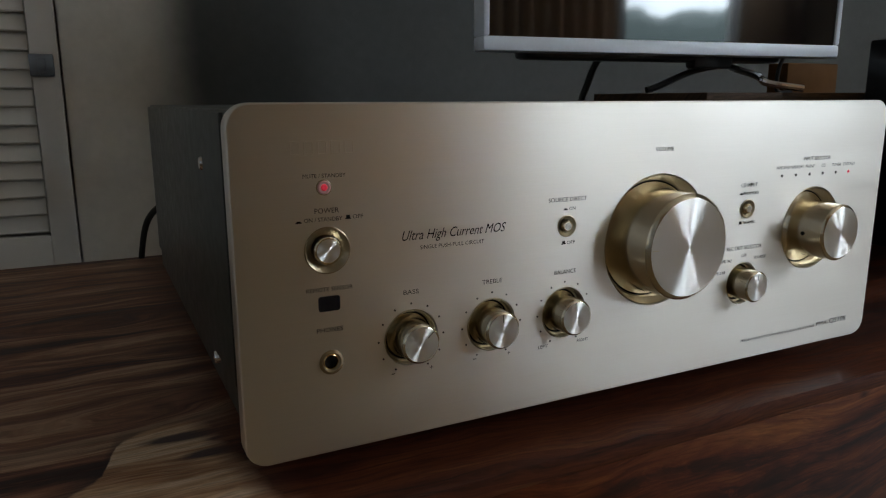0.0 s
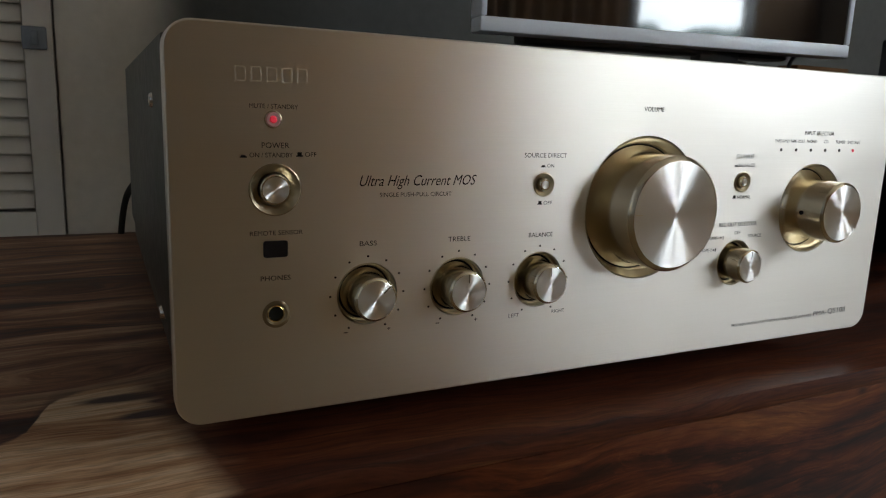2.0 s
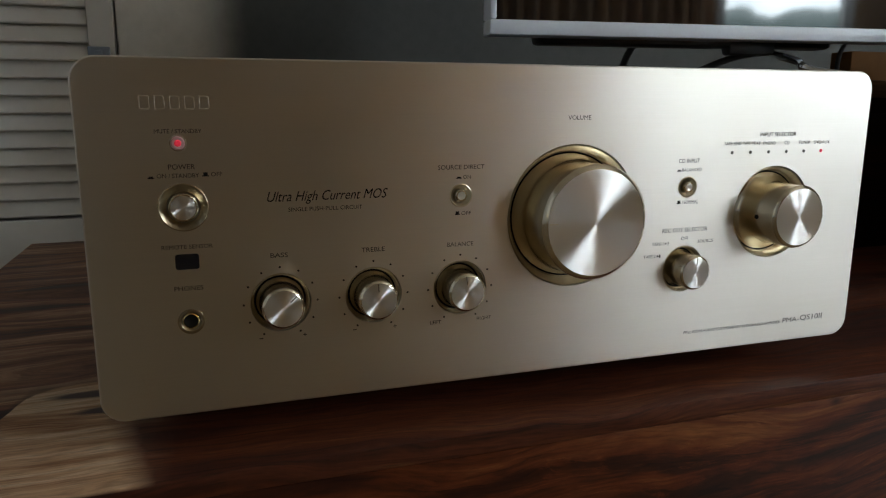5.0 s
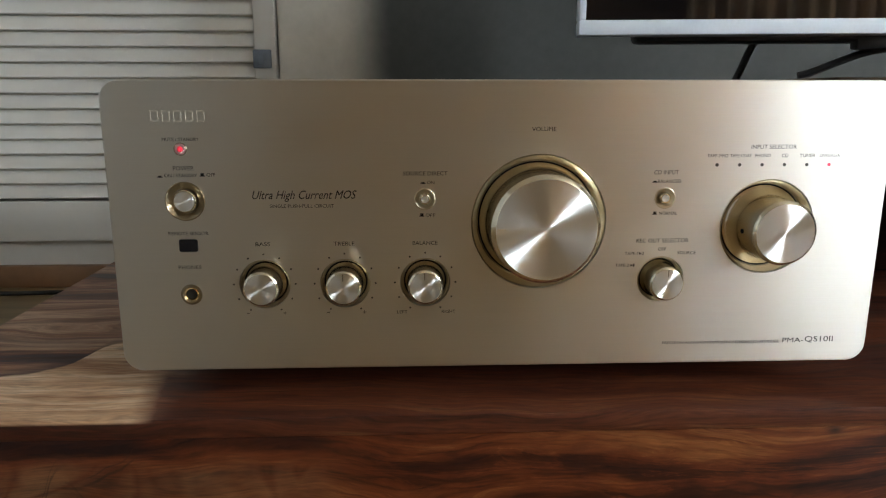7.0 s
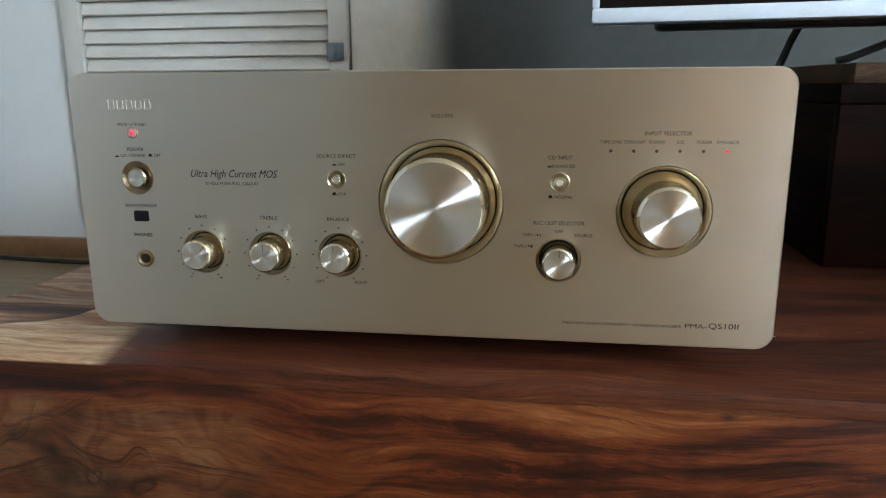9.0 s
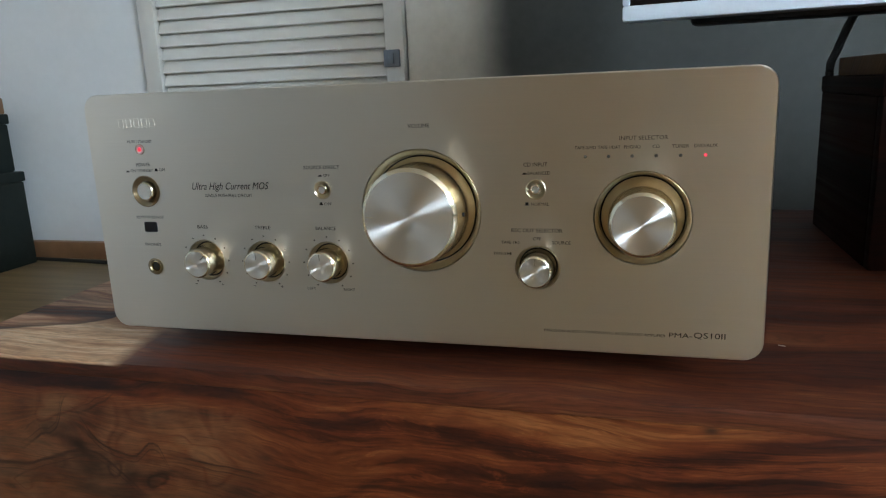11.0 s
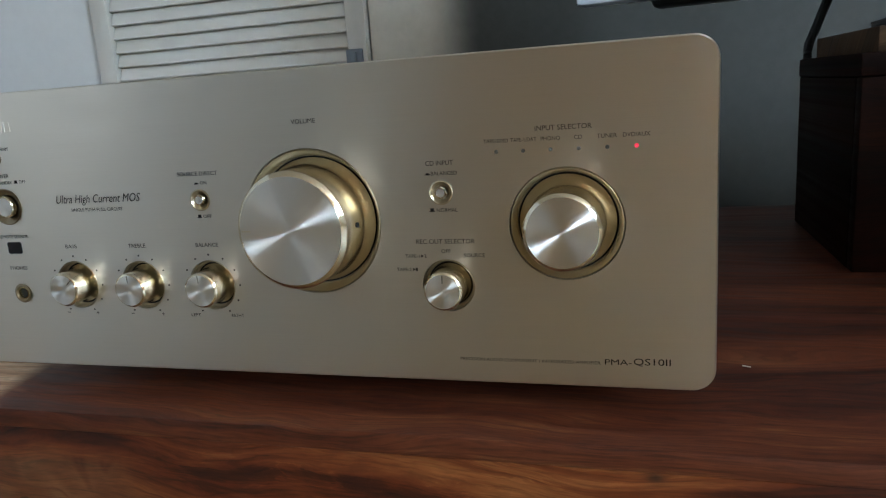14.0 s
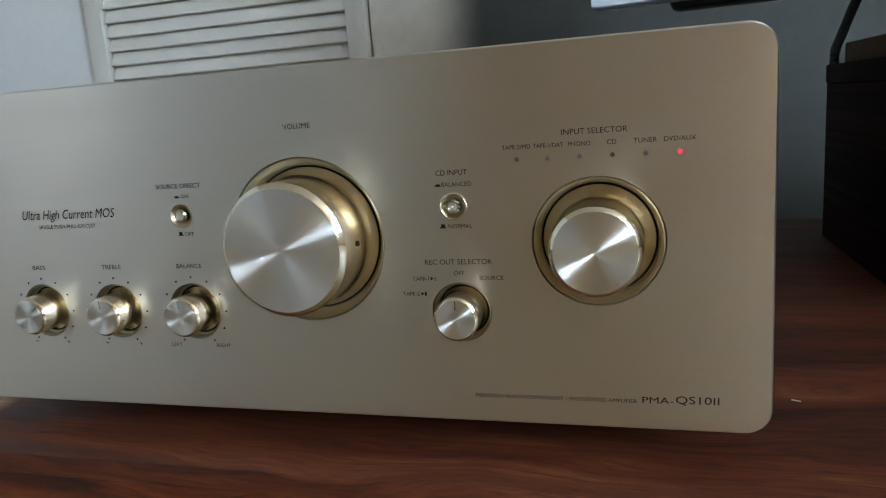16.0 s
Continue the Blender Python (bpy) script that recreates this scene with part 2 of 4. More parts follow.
    if burr:
        curl = n.math("ABSOLUTE", n.math("SINE", n.math("MULTIPLY", swirl_noise, 11.0)))
        tone = n.math("SUBTRACT", tone, n.math("MULTIPLY", patch, n.math("MULTIPLY", n.range(curl, 0.02, 0.42, 0.080, 0.0), n.range(mottle, 0.40, 0.56, 0.45, 1.0))))
        tone = n.math("ADD", tone, n.math("MULTIPLY", n.range(n.math("ABSOLUTE", n.math("SUBTRACT", flame, 0.56)), 0.0, 0.022, 0.055, 0.0), n.range(x, 0.10, 0.2, 0.0, 1.0)))
    colour = n.ramp(tone, *palette)
    if burr:
        colour = n.mix(n.math("MULTIPLY", n.math("MULTIPLY", patch, 0.60), n.math("MULTIPLY", n.range(curl, 0.02, 0.50, 0.3, 1.0), n.range(swirl_noise, 0.35, 0.62, 0.25, 1.0))), colour, n.ramp(mottle, (0.35, (0.135, 0.064, 0.030)), (0.65, (0.28, 0.155, 0.078))))
        wander = n.math("MULTIPLY", n.math("ADD", jitter, n.math("MULTIPLY", n.math("SUBTRACT", swirl_noise, 0.5), 0.02)), 0.4)
        uneven = n.range(blotch, 0.36, 0.54, 0.78, 1.0)
        for points, first, last, wide, halo in CONTOURS:
            side = n.math("ADD", n.math("SUBTRACT", across, bend(points, -0.11, 0.0)), wander)
            span = n.math("MULTIPLY", n.range(x, first - 0.010, first + 0.010, 0.0, 1.0), n.range(x, last - 0.010, last + 0.010, 1.0, 0.0))
            toward = n.math("MULTIPLY", side, 1.0 if halo > 0 else -1.0)
            shade = n.math("MULTIPLY", n.range(toward, 0.0, abs(halo), 0.36, 0.0), n.range(toward, -wide, 0.0, 0.0, 1.0))
            line = n.range(n.math("ABSOLUTE", side), wide * 0.35, wide * 1.25, 0.95, 0.0)
            twin = n.range(n.math("ABSOLUTE", n.math("SUBTRACT", toward, 0.0046)), 0.0003, 0.0010, 0.75, 0.0)
            dark = n.math("MULTIPLY", n.math("MULTIPLY", span, uneven), n.math("MAXIMUM", n.math("MAXIMUM", shade, line), twin))
            colour = n.mix(dark, colour, (0.046, 0.016, 0.009))
        colour = n.mix(n.math("MULTIPLY", bell(0.406, -0.014, 0.0045, 0.0028), 0.9), colour, (0.03, 0.011, 0.007))
    thin = n.math("ABSOLUTE", n.math("SUBTRACT", veins, 0.5))
    colour = n.mix(n.math("MULTIPLY", n.range(thin, 0.0, 0.020, lines, 0.0), n.range(blotch, 0.42, 0.58, 0.1, 1.0)), colour, tuple(0.8 * v for v in palette[0][1]))
    if sapwood:
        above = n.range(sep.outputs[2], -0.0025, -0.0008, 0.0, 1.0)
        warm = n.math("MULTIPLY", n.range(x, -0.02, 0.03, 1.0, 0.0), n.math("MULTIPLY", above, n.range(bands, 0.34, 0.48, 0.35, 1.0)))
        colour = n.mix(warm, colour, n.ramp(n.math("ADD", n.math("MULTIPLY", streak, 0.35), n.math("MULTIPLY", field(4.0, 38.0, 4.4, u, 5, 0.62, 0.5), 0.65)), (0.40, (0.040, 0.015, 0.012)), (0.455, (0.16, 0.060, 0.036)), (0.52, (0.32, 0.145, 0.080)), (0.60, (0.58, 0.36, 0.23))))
        # right end of the sapwood: the amplifier's soft shadow edge, painted into the colour
        shadow_x = n.math("ADD", n.math("ADD", x, n.math("MULTIPLY", sep.outputs[1], 0.2)), n.math("MULTIPLY", n.math("SUBTRACT", streak, 0.5), 0.010))
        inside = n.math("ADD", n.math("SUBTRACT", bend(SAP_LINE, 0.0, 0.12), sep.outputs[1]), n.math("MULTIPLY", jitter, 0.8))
        mask = n.math("MULTIPLY", n.range(shadow_x, 0.004, 0.018, 1.0, 0.0), n.range(inside, -0.001, 0.002, 0.0, 1.0))
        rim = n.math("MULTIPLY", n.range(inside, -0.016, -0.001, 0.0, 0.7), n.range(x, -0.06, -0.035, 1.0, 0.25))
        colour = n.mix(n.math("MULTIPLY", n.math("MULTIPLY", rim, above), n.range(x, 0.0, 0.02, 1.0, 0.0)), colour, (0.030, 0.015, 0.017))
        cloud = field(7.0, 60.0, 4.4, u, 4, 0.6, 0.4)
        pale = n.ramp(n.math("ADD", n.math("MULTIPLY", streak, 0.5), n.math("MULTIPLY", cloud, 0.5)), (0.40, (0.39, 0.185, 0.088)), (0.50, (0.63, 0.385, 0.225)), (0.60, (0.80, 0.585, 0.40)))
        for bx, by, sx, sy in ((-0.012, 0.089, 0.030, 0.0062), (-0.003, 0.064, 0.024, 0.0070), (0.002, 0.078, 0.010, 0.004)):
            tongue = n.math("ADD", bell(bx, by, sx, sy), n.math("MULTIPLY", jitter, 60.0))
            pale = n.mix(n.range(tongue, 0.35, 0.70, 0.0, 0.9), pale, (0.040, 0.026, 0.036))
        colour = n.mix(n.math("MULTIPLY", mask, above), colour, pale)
    colour = n.mix(n.range(fibre, 0.36, 0.56, pores, 0.0), colour, tuple(0.7 * v for v in palette[0][1]))
    n.link(colour, n.b.inputs["Base Color"])
    n.link(n.range(streak, 0.3, 0.7, gloss * 0.85, gloss * 1.2), n.b.inputs["Roughness"])
    n.bump(fibre, 0.10, 0.0003)
    return m


PANEL = brushed_panel()
FACE = turned("spun_aluminium_face", (0.90, 0.885, 0.86), 0.33, 1.0, 9000.0)
KNOB = turned("champagne_turned_aluminium", (0.79, 0.71, 0.56), 0.16, 0.4)
DISH = turned("gold_anodised_recess", (0.64, 0.565, 0.42), 0.31, 0.3)
INK = speckled("dark_printed_ink", (0.016, 0.014, 0.013), 0.7, spec=0.1)
STEEL = speckled("olive_grey_painted_steel", (0.034, 0.040, 0.036), 0.38, 0.0, 900, 0.05, 0.02)
BLACK = speckled("black_plastic", (0.012, 0.012, 0.013), 0.35, 0.0, 200, 0.2)
DARKGAP = speckled("dark_gap", (0.006, 0.006, 0.006), 0.8)
BRONZE = turned("bronze_anodised_ring", (0.34, 0.275, 0.185), 0.3, 0.3)
BRASS = speckled("polished_brass", (0.80, 0.62, 0.32), 0.18, 1.0)
CHROME = speckled("polished_chrome", (0.75, 0.75, 0.76), 0.10, 1.0)
RUBBER = speckled("black_rubber", (0.015, 0.015, 0.015), 0.7)
WOOD_TOP = rosewood("rosewood_top_board", HEART, 1, FIGURES_AND_LIGHT_TOP, 0.50, True, 0.35, 0.5, sheen=0.28)
WOOD_FRONT = rosewood("rosewood_front_board", GOLDEN, 2, FIGURES_FRONT, 0.38, False, 0.28, 0.35, True)
# box wood in the darkened palette, shade included
WOOD_BOX = rosewood("rosewood_box_with_shade", SHADE, 2, FIGURES_FRONT[2:], 0.62, sheen=0.08)
BROWN_BOARD = rosewood("brown_board", DULL, 1, (), 0.55, sheen=0.15)
SILVER = speckled("silver_painted_plastic", (0.80, 0.86, 0.95), 0.42, 0.0, 300, 0.04)
WHITE_WALL = speckled("white_wall_paint", (0.74, 0.75, 0.76), 0.8, 0.0, 60, 0.03, 0.25)
CREAM = speckled("cream_painted_wood", (0.66, 0.635, 0.59), 0.5, 0.0, 25, 0.05, 0.12)
CEILING = speckled("white_ceiling_paint", (0.76, 0.68, 0.57), 0.85, 0.0, 40, 0.03, 0.2)
OAK = speckled("oiled_oak", (0.27, 0.14, 0.07), 0.45, 0.0, 30, 0.25, 0.1)
GREEN = speckled("dark_green_card", (0.010, 0.015, 0.013), 0.65, 0.0, 80, 0.2, 0.1, 0.25)
CATCH = speckled("grey_blue_metal", (0.17, 0.20, 0.24), 0.4, 0.4, 90, 0.15)
BROWN_WALL = speckled("warm_plaster", (0.36, 0.31, 0.25), 0.8, 0.0, 30, 0.06, 0.2)
TAN_WALL = speckled("tan_plaster", (0.320, 0.195, 0.110), 0.8, 0.0, 30, 0.06, 0.2)
GROOVE = speckled("shaded_groove", (0.16, 0.14, 0.11), 0.4, 0.6)
BRIGHT_GROOVE = speckled("bright_cut_groove", (0.88, 0.82, 0.68), 0.30, 1.0)
BLOCK = speckled("orange_brown_wood", (0.12, 0.055, 0.020), 0.8, 0.0, 40, 0.2, 0.1, 0.1)
PAPER = speckled("white_paper_fleck", (0.60, 0.57, 0.52), 0.7)


def cream_grey_shaded_wall():
    """Cream wall and grey wall along x, with the soft shading between them put into the colour."""
    m = material("cream_grey_wall_with_shading", (0.3, 0.3, 0.3), 0.75)
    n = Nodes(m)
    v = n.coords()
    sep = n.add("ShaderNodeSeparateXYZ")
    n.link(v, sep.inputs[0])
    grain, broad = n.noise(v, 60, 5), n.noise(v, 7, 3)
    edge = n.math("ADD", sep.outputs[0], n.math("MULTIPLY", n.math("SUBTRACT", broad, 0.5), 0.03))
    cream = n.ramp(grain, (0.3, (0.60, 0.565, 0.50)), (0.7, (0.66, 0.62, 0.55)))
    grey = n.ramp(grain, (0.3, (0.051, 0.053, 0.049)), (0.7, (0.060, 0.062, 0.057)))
    # gradual shading from cream to grey, painted as a colour blend
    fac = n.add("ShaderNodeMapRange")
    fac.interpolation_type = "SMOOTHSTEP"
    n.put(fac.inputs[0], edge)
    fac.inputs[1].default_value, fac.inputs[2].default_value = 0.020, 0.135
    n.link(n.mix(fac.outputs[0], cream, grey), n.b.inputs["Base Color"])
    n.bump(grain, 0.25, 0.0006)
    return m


SHADED_TWO_TONE = cream_grey_shaded_wall()


def laminate():
    m = material("laminate_floor", (0.25, 0.16, 0.09), 0.4)
    n = Nodes(m)
    g = n.noise(n.coords((1.5, 30, 1)), 2.0, 5, 0.6, 0.5)
    n.link(n.ramp(g, (0.3, (0.16, 0.105, 0.050)), (0.7, (0.28, 0.19, 0.095))), n.b.inputs["Base Color"])
    n.bump(g, 0.1, 0.0005)
    return m


LAMINATE = laminate()


def glowing(name, colour, strength):
    m = bpy.data.materials.new(name)
    m.use_nodes = True
    b = m.node_tree.nodes["Principled BSDF"]
    b.inputs["Base Color"].default_value = (*colour, 1)
    b.inputs["Emission Color"].default_value = (*colour, 1)
    b.inputs["Emission Strength"].default_value = strength
    return m


LED_ON = glowing("lit_red_led", (1.0, 0.04, 0.08), 0.7)
LED_OFF = speckled("dark_led_lens", (0.10, 0.095, 0.085), 0.2)
SCREEN = material("glossy_black_screen", (0.004, 0.004, 0.005), 0.045, 0.0, 0.7)
GLASS_DARK = material("dark_sensor_window", (0.006, 0.006, 0.009), 0.08)


# ---- building helpers ----
def place_of(ob):
    return (place_of(ob.parent) @ ob.matrix_parent_inverse @ ob.matrix_basis) if ob.parent else ob.matrix_basis.copy()


def part(name, bm, mat, parent=None, label="", m=None, smooth=35):
    """Links a bmesh as one mesh object, under a thing or a part; m: its pose in the world."""
    me = bpy.data.meshes.new(name)
    bmesh.ops.recalc_face_normals(bm, faces=bm.faces)
    bm.to_mesh(me)
    bm.free()
    if smooth:
        me.polygons.foreach_set("use_smooth", [True] * len(me.polygons))
        me.set_sharp_from_angle(angle=radians(smooth))
    me.materials.append(mat)
    return mesh_part(name, me, parent, label, m)


def mesh_part(name, me, parent=None, label="", m=None):
    ob = new(name, me)
    if parent:
        ob.parent = parent
        ob.matrix_parent_inverse = place_of(parent).inverted()
    if m is not None:
        ob.matrix_basis = m
    if label:
        tagged(ob, label)
    return ob


def thing(name, place, label, category, group="", kind=""):
    ob = new(name)
    ob.empty_display_size = 0.02
    ob.matrix_basis = Matrix.Translation(place)
    return tagged(ob, label, category, group, kind)


def box(x0, x1, y0, y1, z0, z1, bevel=0.0, segments=2):
    bm = bmesh.new()
    bmesh.ops.create_cube(bm, size=1)
    for v in bm.verts:
        v.co = (x0 + (v.co.x + 0.5) * (x1 - x0), y0 + (v.co.y + 0.5) * (y1 - y0), z0 + (v.co.z + 0.5) * (z1 - z0))
    if bevel:
        bmesh.ops.bevel(bm, geom=bm.edges[:], offset=bevel, segments=segments, profile=0.5, affect="EDGES")
    return bm


def lathe(profile, steps=64):
    """A turned shape round z from (radius, height) pairs."""
    bm = bmesh.new()
    rings = []
    for r, h in profile:
        if r < 1e-6:
            rings.append([bm.verts.new((0, 0, h))])
        else:
            rings.append([bm.verts.new((r * math.cos(2 * math.pi * i / steps), r * math.sin(2 * math.pi * i / steps), h)) for i in range(steps)])
    for a, b in zip(rings, rings[1:]):
        for i in range(steps):
            j = (i + 1) % steps
            if len(a) == 1:
                bm.faces.new((a[0], b[i], b[j]))
            elif len(b) == 1:
                bm.faces.new((a[i], a[j], b[0]))
            else:
                bm.faces.new((a[i], a[j], b[j], b[i]))
    return bm


def tube(points, radius, steps=10, cuts=10):
    """A round cable through the points, smoothed."""
    pts = [Vector(p) for p in points]
    ext = [2 * pts[0] - pts[1], *pts, 2 * pts[-1] - pts[-2]]
    line = []
    for a, b, c, d in zip(ext, ext[1:], ext[2:], ext[3:]):
        for k in range(cuts):
            t = k / cuts
            line.append(0.5 * (2 * b + (c - a) * t + (2 * a - 5 * b + 4 * c - d) * t * t + (3 * b - a - 3 * c + d) * t ** 3))
    line.append(pts[-1])
    bm = bmesh.new()
    rings = []
    for i, p in enumerate(line):
        way = (line[min(i + 1, len(line) - 1)] - line[max(i - 1, 0)]).normalized()
        q = way.to_track_quat("Z", "Y")
        rings.append([bm.verts.new(p + q @ Vector((radius * math.cos(2 * math.pi * k / steps), radius * math.sin(2 * math.pi * k / steps), 0))) for k in range(steps)])
    for a, b in zip(rings, rings[1:]):
        for k in range(steps):
            bm.faces.new((a[k], a[(k + 1) % steps], b[(k + 1) % steps], b[k]))
    bm.faces.new(rings[0][::-1])
    bm.faces.new(rings[-1])
    return bm


def rounded(x0, x1, z0, z1, r, steps=10):
    """The corner points of a rounded rectangle, anticlockwise."""
    out = []
    for cx, cz, a in ((x1 - r, z1 - r, 0), (x0 + r, z1 - r, 90), (x0 + r, z0 + r, 180), (x1 - r, z0 + r, 270)):
        for k in range(steps + 1):
            w = radians(a + 90 * k / steps)
            out.append((cx + r * math.cos(w), cz + r * math.sin(w)))
    return out


def outward(x, z, y=0.0):
    """The pose of a turned part whose z axis points out of the front panel."""
    return pose(x, y, z, 90, 0, 0)


def lettering(text, x, z, width, height, parent, slant=0.0, mat=None, name="lettering", weight=0.0):
    """Printed words, centred on (x, z) on the front panel."""
    cu = bpy.data.curves.new("text", "FONT")
    cu.body, cu.align_x, cu.size, cu.shear, cu.offset, cu.resolution_u = text, "LEFT", 1.0, slant, weight, 3
    ob = new("text", cu)
    me = bpy.data.meshes.new_from_object(ob.evaluated_get(bpy.context.evaluated_depsgraph_get()))
    bpy.data.objects.remove(ob)
    bpy.data.curves.remove(cu)
    n = len(me.vertices)
    co = np.empty(n * 3)
    me.vertices.foreach_get("co", co)
    co = co.reshape(n, 3)
    lo, hi = co.min(0), co.max(0)
    out = np.zeros((n, 3))
    out[:, 0] = x + ((co[:, 0] - lo[0]) / (hi[0] - lo[0]) - 0.5) * width
    out[:, 2] = z + ((co[:, 1] - lo[1]) / (hi[1] - lo[1]) - 0.5) * height
    out[:, 1] = -0.00015
    me.vertices.foreach_set("co", out.reshape(-1))
    me.name = name
    me.materials.clear()
    me.materials.append(mat or INK)
    return mesh_part(name, me, parent)


# ---- the room ----
def slab(name, bm, mat, label):
    return tagged(part(name, bm, mat, smooth=0), label, name.split("_")[0], kind="structure")


T = 0.12
slab("floor", box(ROOM_W - T, ROOM_E + T, ROOM_S - T, ROOM_N + T, FLOOR - 0.1, FLOOR), LAMINATE, "brown laminate floor with a long wood grain")
slab("ceiling", box(ROOM_W - T, ROOM_E + T, ROOM_S - T, ROOM_N + T, CEIL, CEIL + 0.1), CEILING, "plain white painted ceiling")
NICHE = (-0.655, -0.075)  # cupboard opening in the north wall
slab("wall_north", box(ROOM_W, NICHE[0] - 0.003, ROOM_N, ROOM_N + T, FLOOR, CEIL), WHITE_WALL, "white painted wall beside the louvred cupboard")
slab("wall_north_middle", box(NICHE[1] + 0.003, ROOM_E, ROOM_N, ROOM_N + T, FLOOR, CEIL), SHADED_TWO_TONE, "wall cream beside the cupboard and grey beyond, soft shading painted between")
slab("wall_north_cupboard", box(NICHE[0] - 0.003, NICHE[1] + 0.003, ROOM_N + 0.03, ROOM_N + T, FLOOR, CEIL), CREAM, "cream back of the cupboard niche")


def pierced(name, axis, at, lo, hi, hole, mat, label):
    """A wall with one opening, from four blocks in one mesh. axis: 0 for a wall across x, 1 across y."""
    a0, a1, z0, z1 = hole
    bm = bmesh.new()
    for u0, u1, w0, w1 in ((lo, a0, FLOOR, CEIL), (a1, hi, FLOOR, CEIL), (a0, a1, FLOOR, z0), (a0, a1, z1, CEIL)):
        if w1 - w0 < 1e-4:
            continue
        sub = box(at[0], at[1], u0, u1, w0, w1) if axis == 0 else box(u0, u1, at[0], at[1], w0, w1)
        me = bpy.data.meshes.new("block")
        sub.to_mesh(me)
        sub.free()
        bm.from_mesh(me)
        bpy.data.meshes.remove(me)
    return slab(name, bm, mat, label)


pierced("wall_east", 0, (ROOM_E, ROOM_E + T), ROOM_S, ROOM_N + T, EAST, BROWN_WALL, "warm plaster wall with a wide high window")
pierced("wall_west", 0, (ROOM_W - T, ROOM_W), ROOM_S, ROOM_N + T, WEST, WHITE_WALL, "white wall with a window")
slab("wall_south_2", box(ROOM_W, -0.55, ROOM_S - T, ROOM_S, FLOOR, CEIL), WHITE_WALL, "plain white painted wall")
pierced("wall_south", 1, (ROOM_S - T, ROOM_S), -0.55, ROOM_E, SOUTH, TAN_WALL, "warm plaster wall with a window")


def window(name, axis, at, hole, bars, label):
    """A white window frame in an opening, with cross bars."""
    a0, a1, z0, z1 = hole
    th = thing(name, (at, (a0 + a1) / 2, z0) if axis == 0 else ((a0 + a1) / 2, at, z0), label, "window", kind="structure")
    f = 0.05

    def bar(n, u0, u1, w0, w1, d=0.03):
        part(n, box(at - d, at + d, u0, u1, w0, w1, 0.004) if axis == 0 else box(u0, u1, at - d, at + d, w0, w1, 0.004), WHITE_WALL, th)

    bar("window_frame", a0, a0 + f, z0, z1)
    bar("window_frame", a1 - f, a1, z0, z1)
    bar("window_frame", a0 + f, a1 - f, z0, z0 + f)
    bar("window_frame", a0 + f, a1 - f, z1 - f, z1)
    for kind, p in bars:
        if kind == "v":
            bar("glazing_bar", p - 0.02, p + 0.02, z0 + f, z1 - f, 0.02)
        else:
            bar("glazing_bar", a0 + f, a1 - f, p - 0.011, p + 0.011, 0.012)
    return th


window("window_1", 0, ROOM_E - 0.02, EAST, (("v", -1.93),), "wide white window beside the room")
window("window_2", 1, ROOM_S - 0.02, SOUTH, (("h", 0.86),), "white window with a view of trees and sky")
window("window_3", 0, ROOM_W + 0.02, WEST, (("v", -1.7),), "white window giving bluish daylight")


def view():
    """Sky over a dark hedge, far outside the south window."""
    m = bpy.data.materials.new("outdoor_view")
    m.use_nodes = True
    n = Nodes(m)
    sep = n.add("ShaderNodeSeparateXYZ")
    n.link(n.coords(), sep.inputs[0])
    crown = n.noise(n.coords((1.6, 1, 2.2)), 1.2, 5, 0.6)
    edge = n.math("SUBTRACT", n.math("ADD", sep.outputs[2], n.math("MULTIPLY", crown, -0.5)), 0.66)
    colour = n.ramp(n.range(edge, -0.15, 0.08, 0.0, 1.0), (0.0, (0.05, 0.08, 0.09)), (0.55, (0.10, 0.15, 0.17)), (0.75, (0.58, 0.76, 0.90)), (1.0, (0.66, 0.85, 1.0)))
    n.link(colour, n.b.inputs["Emission Color"])
    n.b.inputs["Emission Strength"].default_value = 84.0
    n.b.inputs["Base Color"].default_value = (0, 0, 0, 1)
    bm = box(0.0, 5.5, ROOM_S - 1.6, ROOM_S - 1.58, -0.5, 3.2)
    return tagged(part("backdrop", bm, m, smooth=0), "pale sky above a dark hedge outdoors", "backdrop", kind="structure")


view()


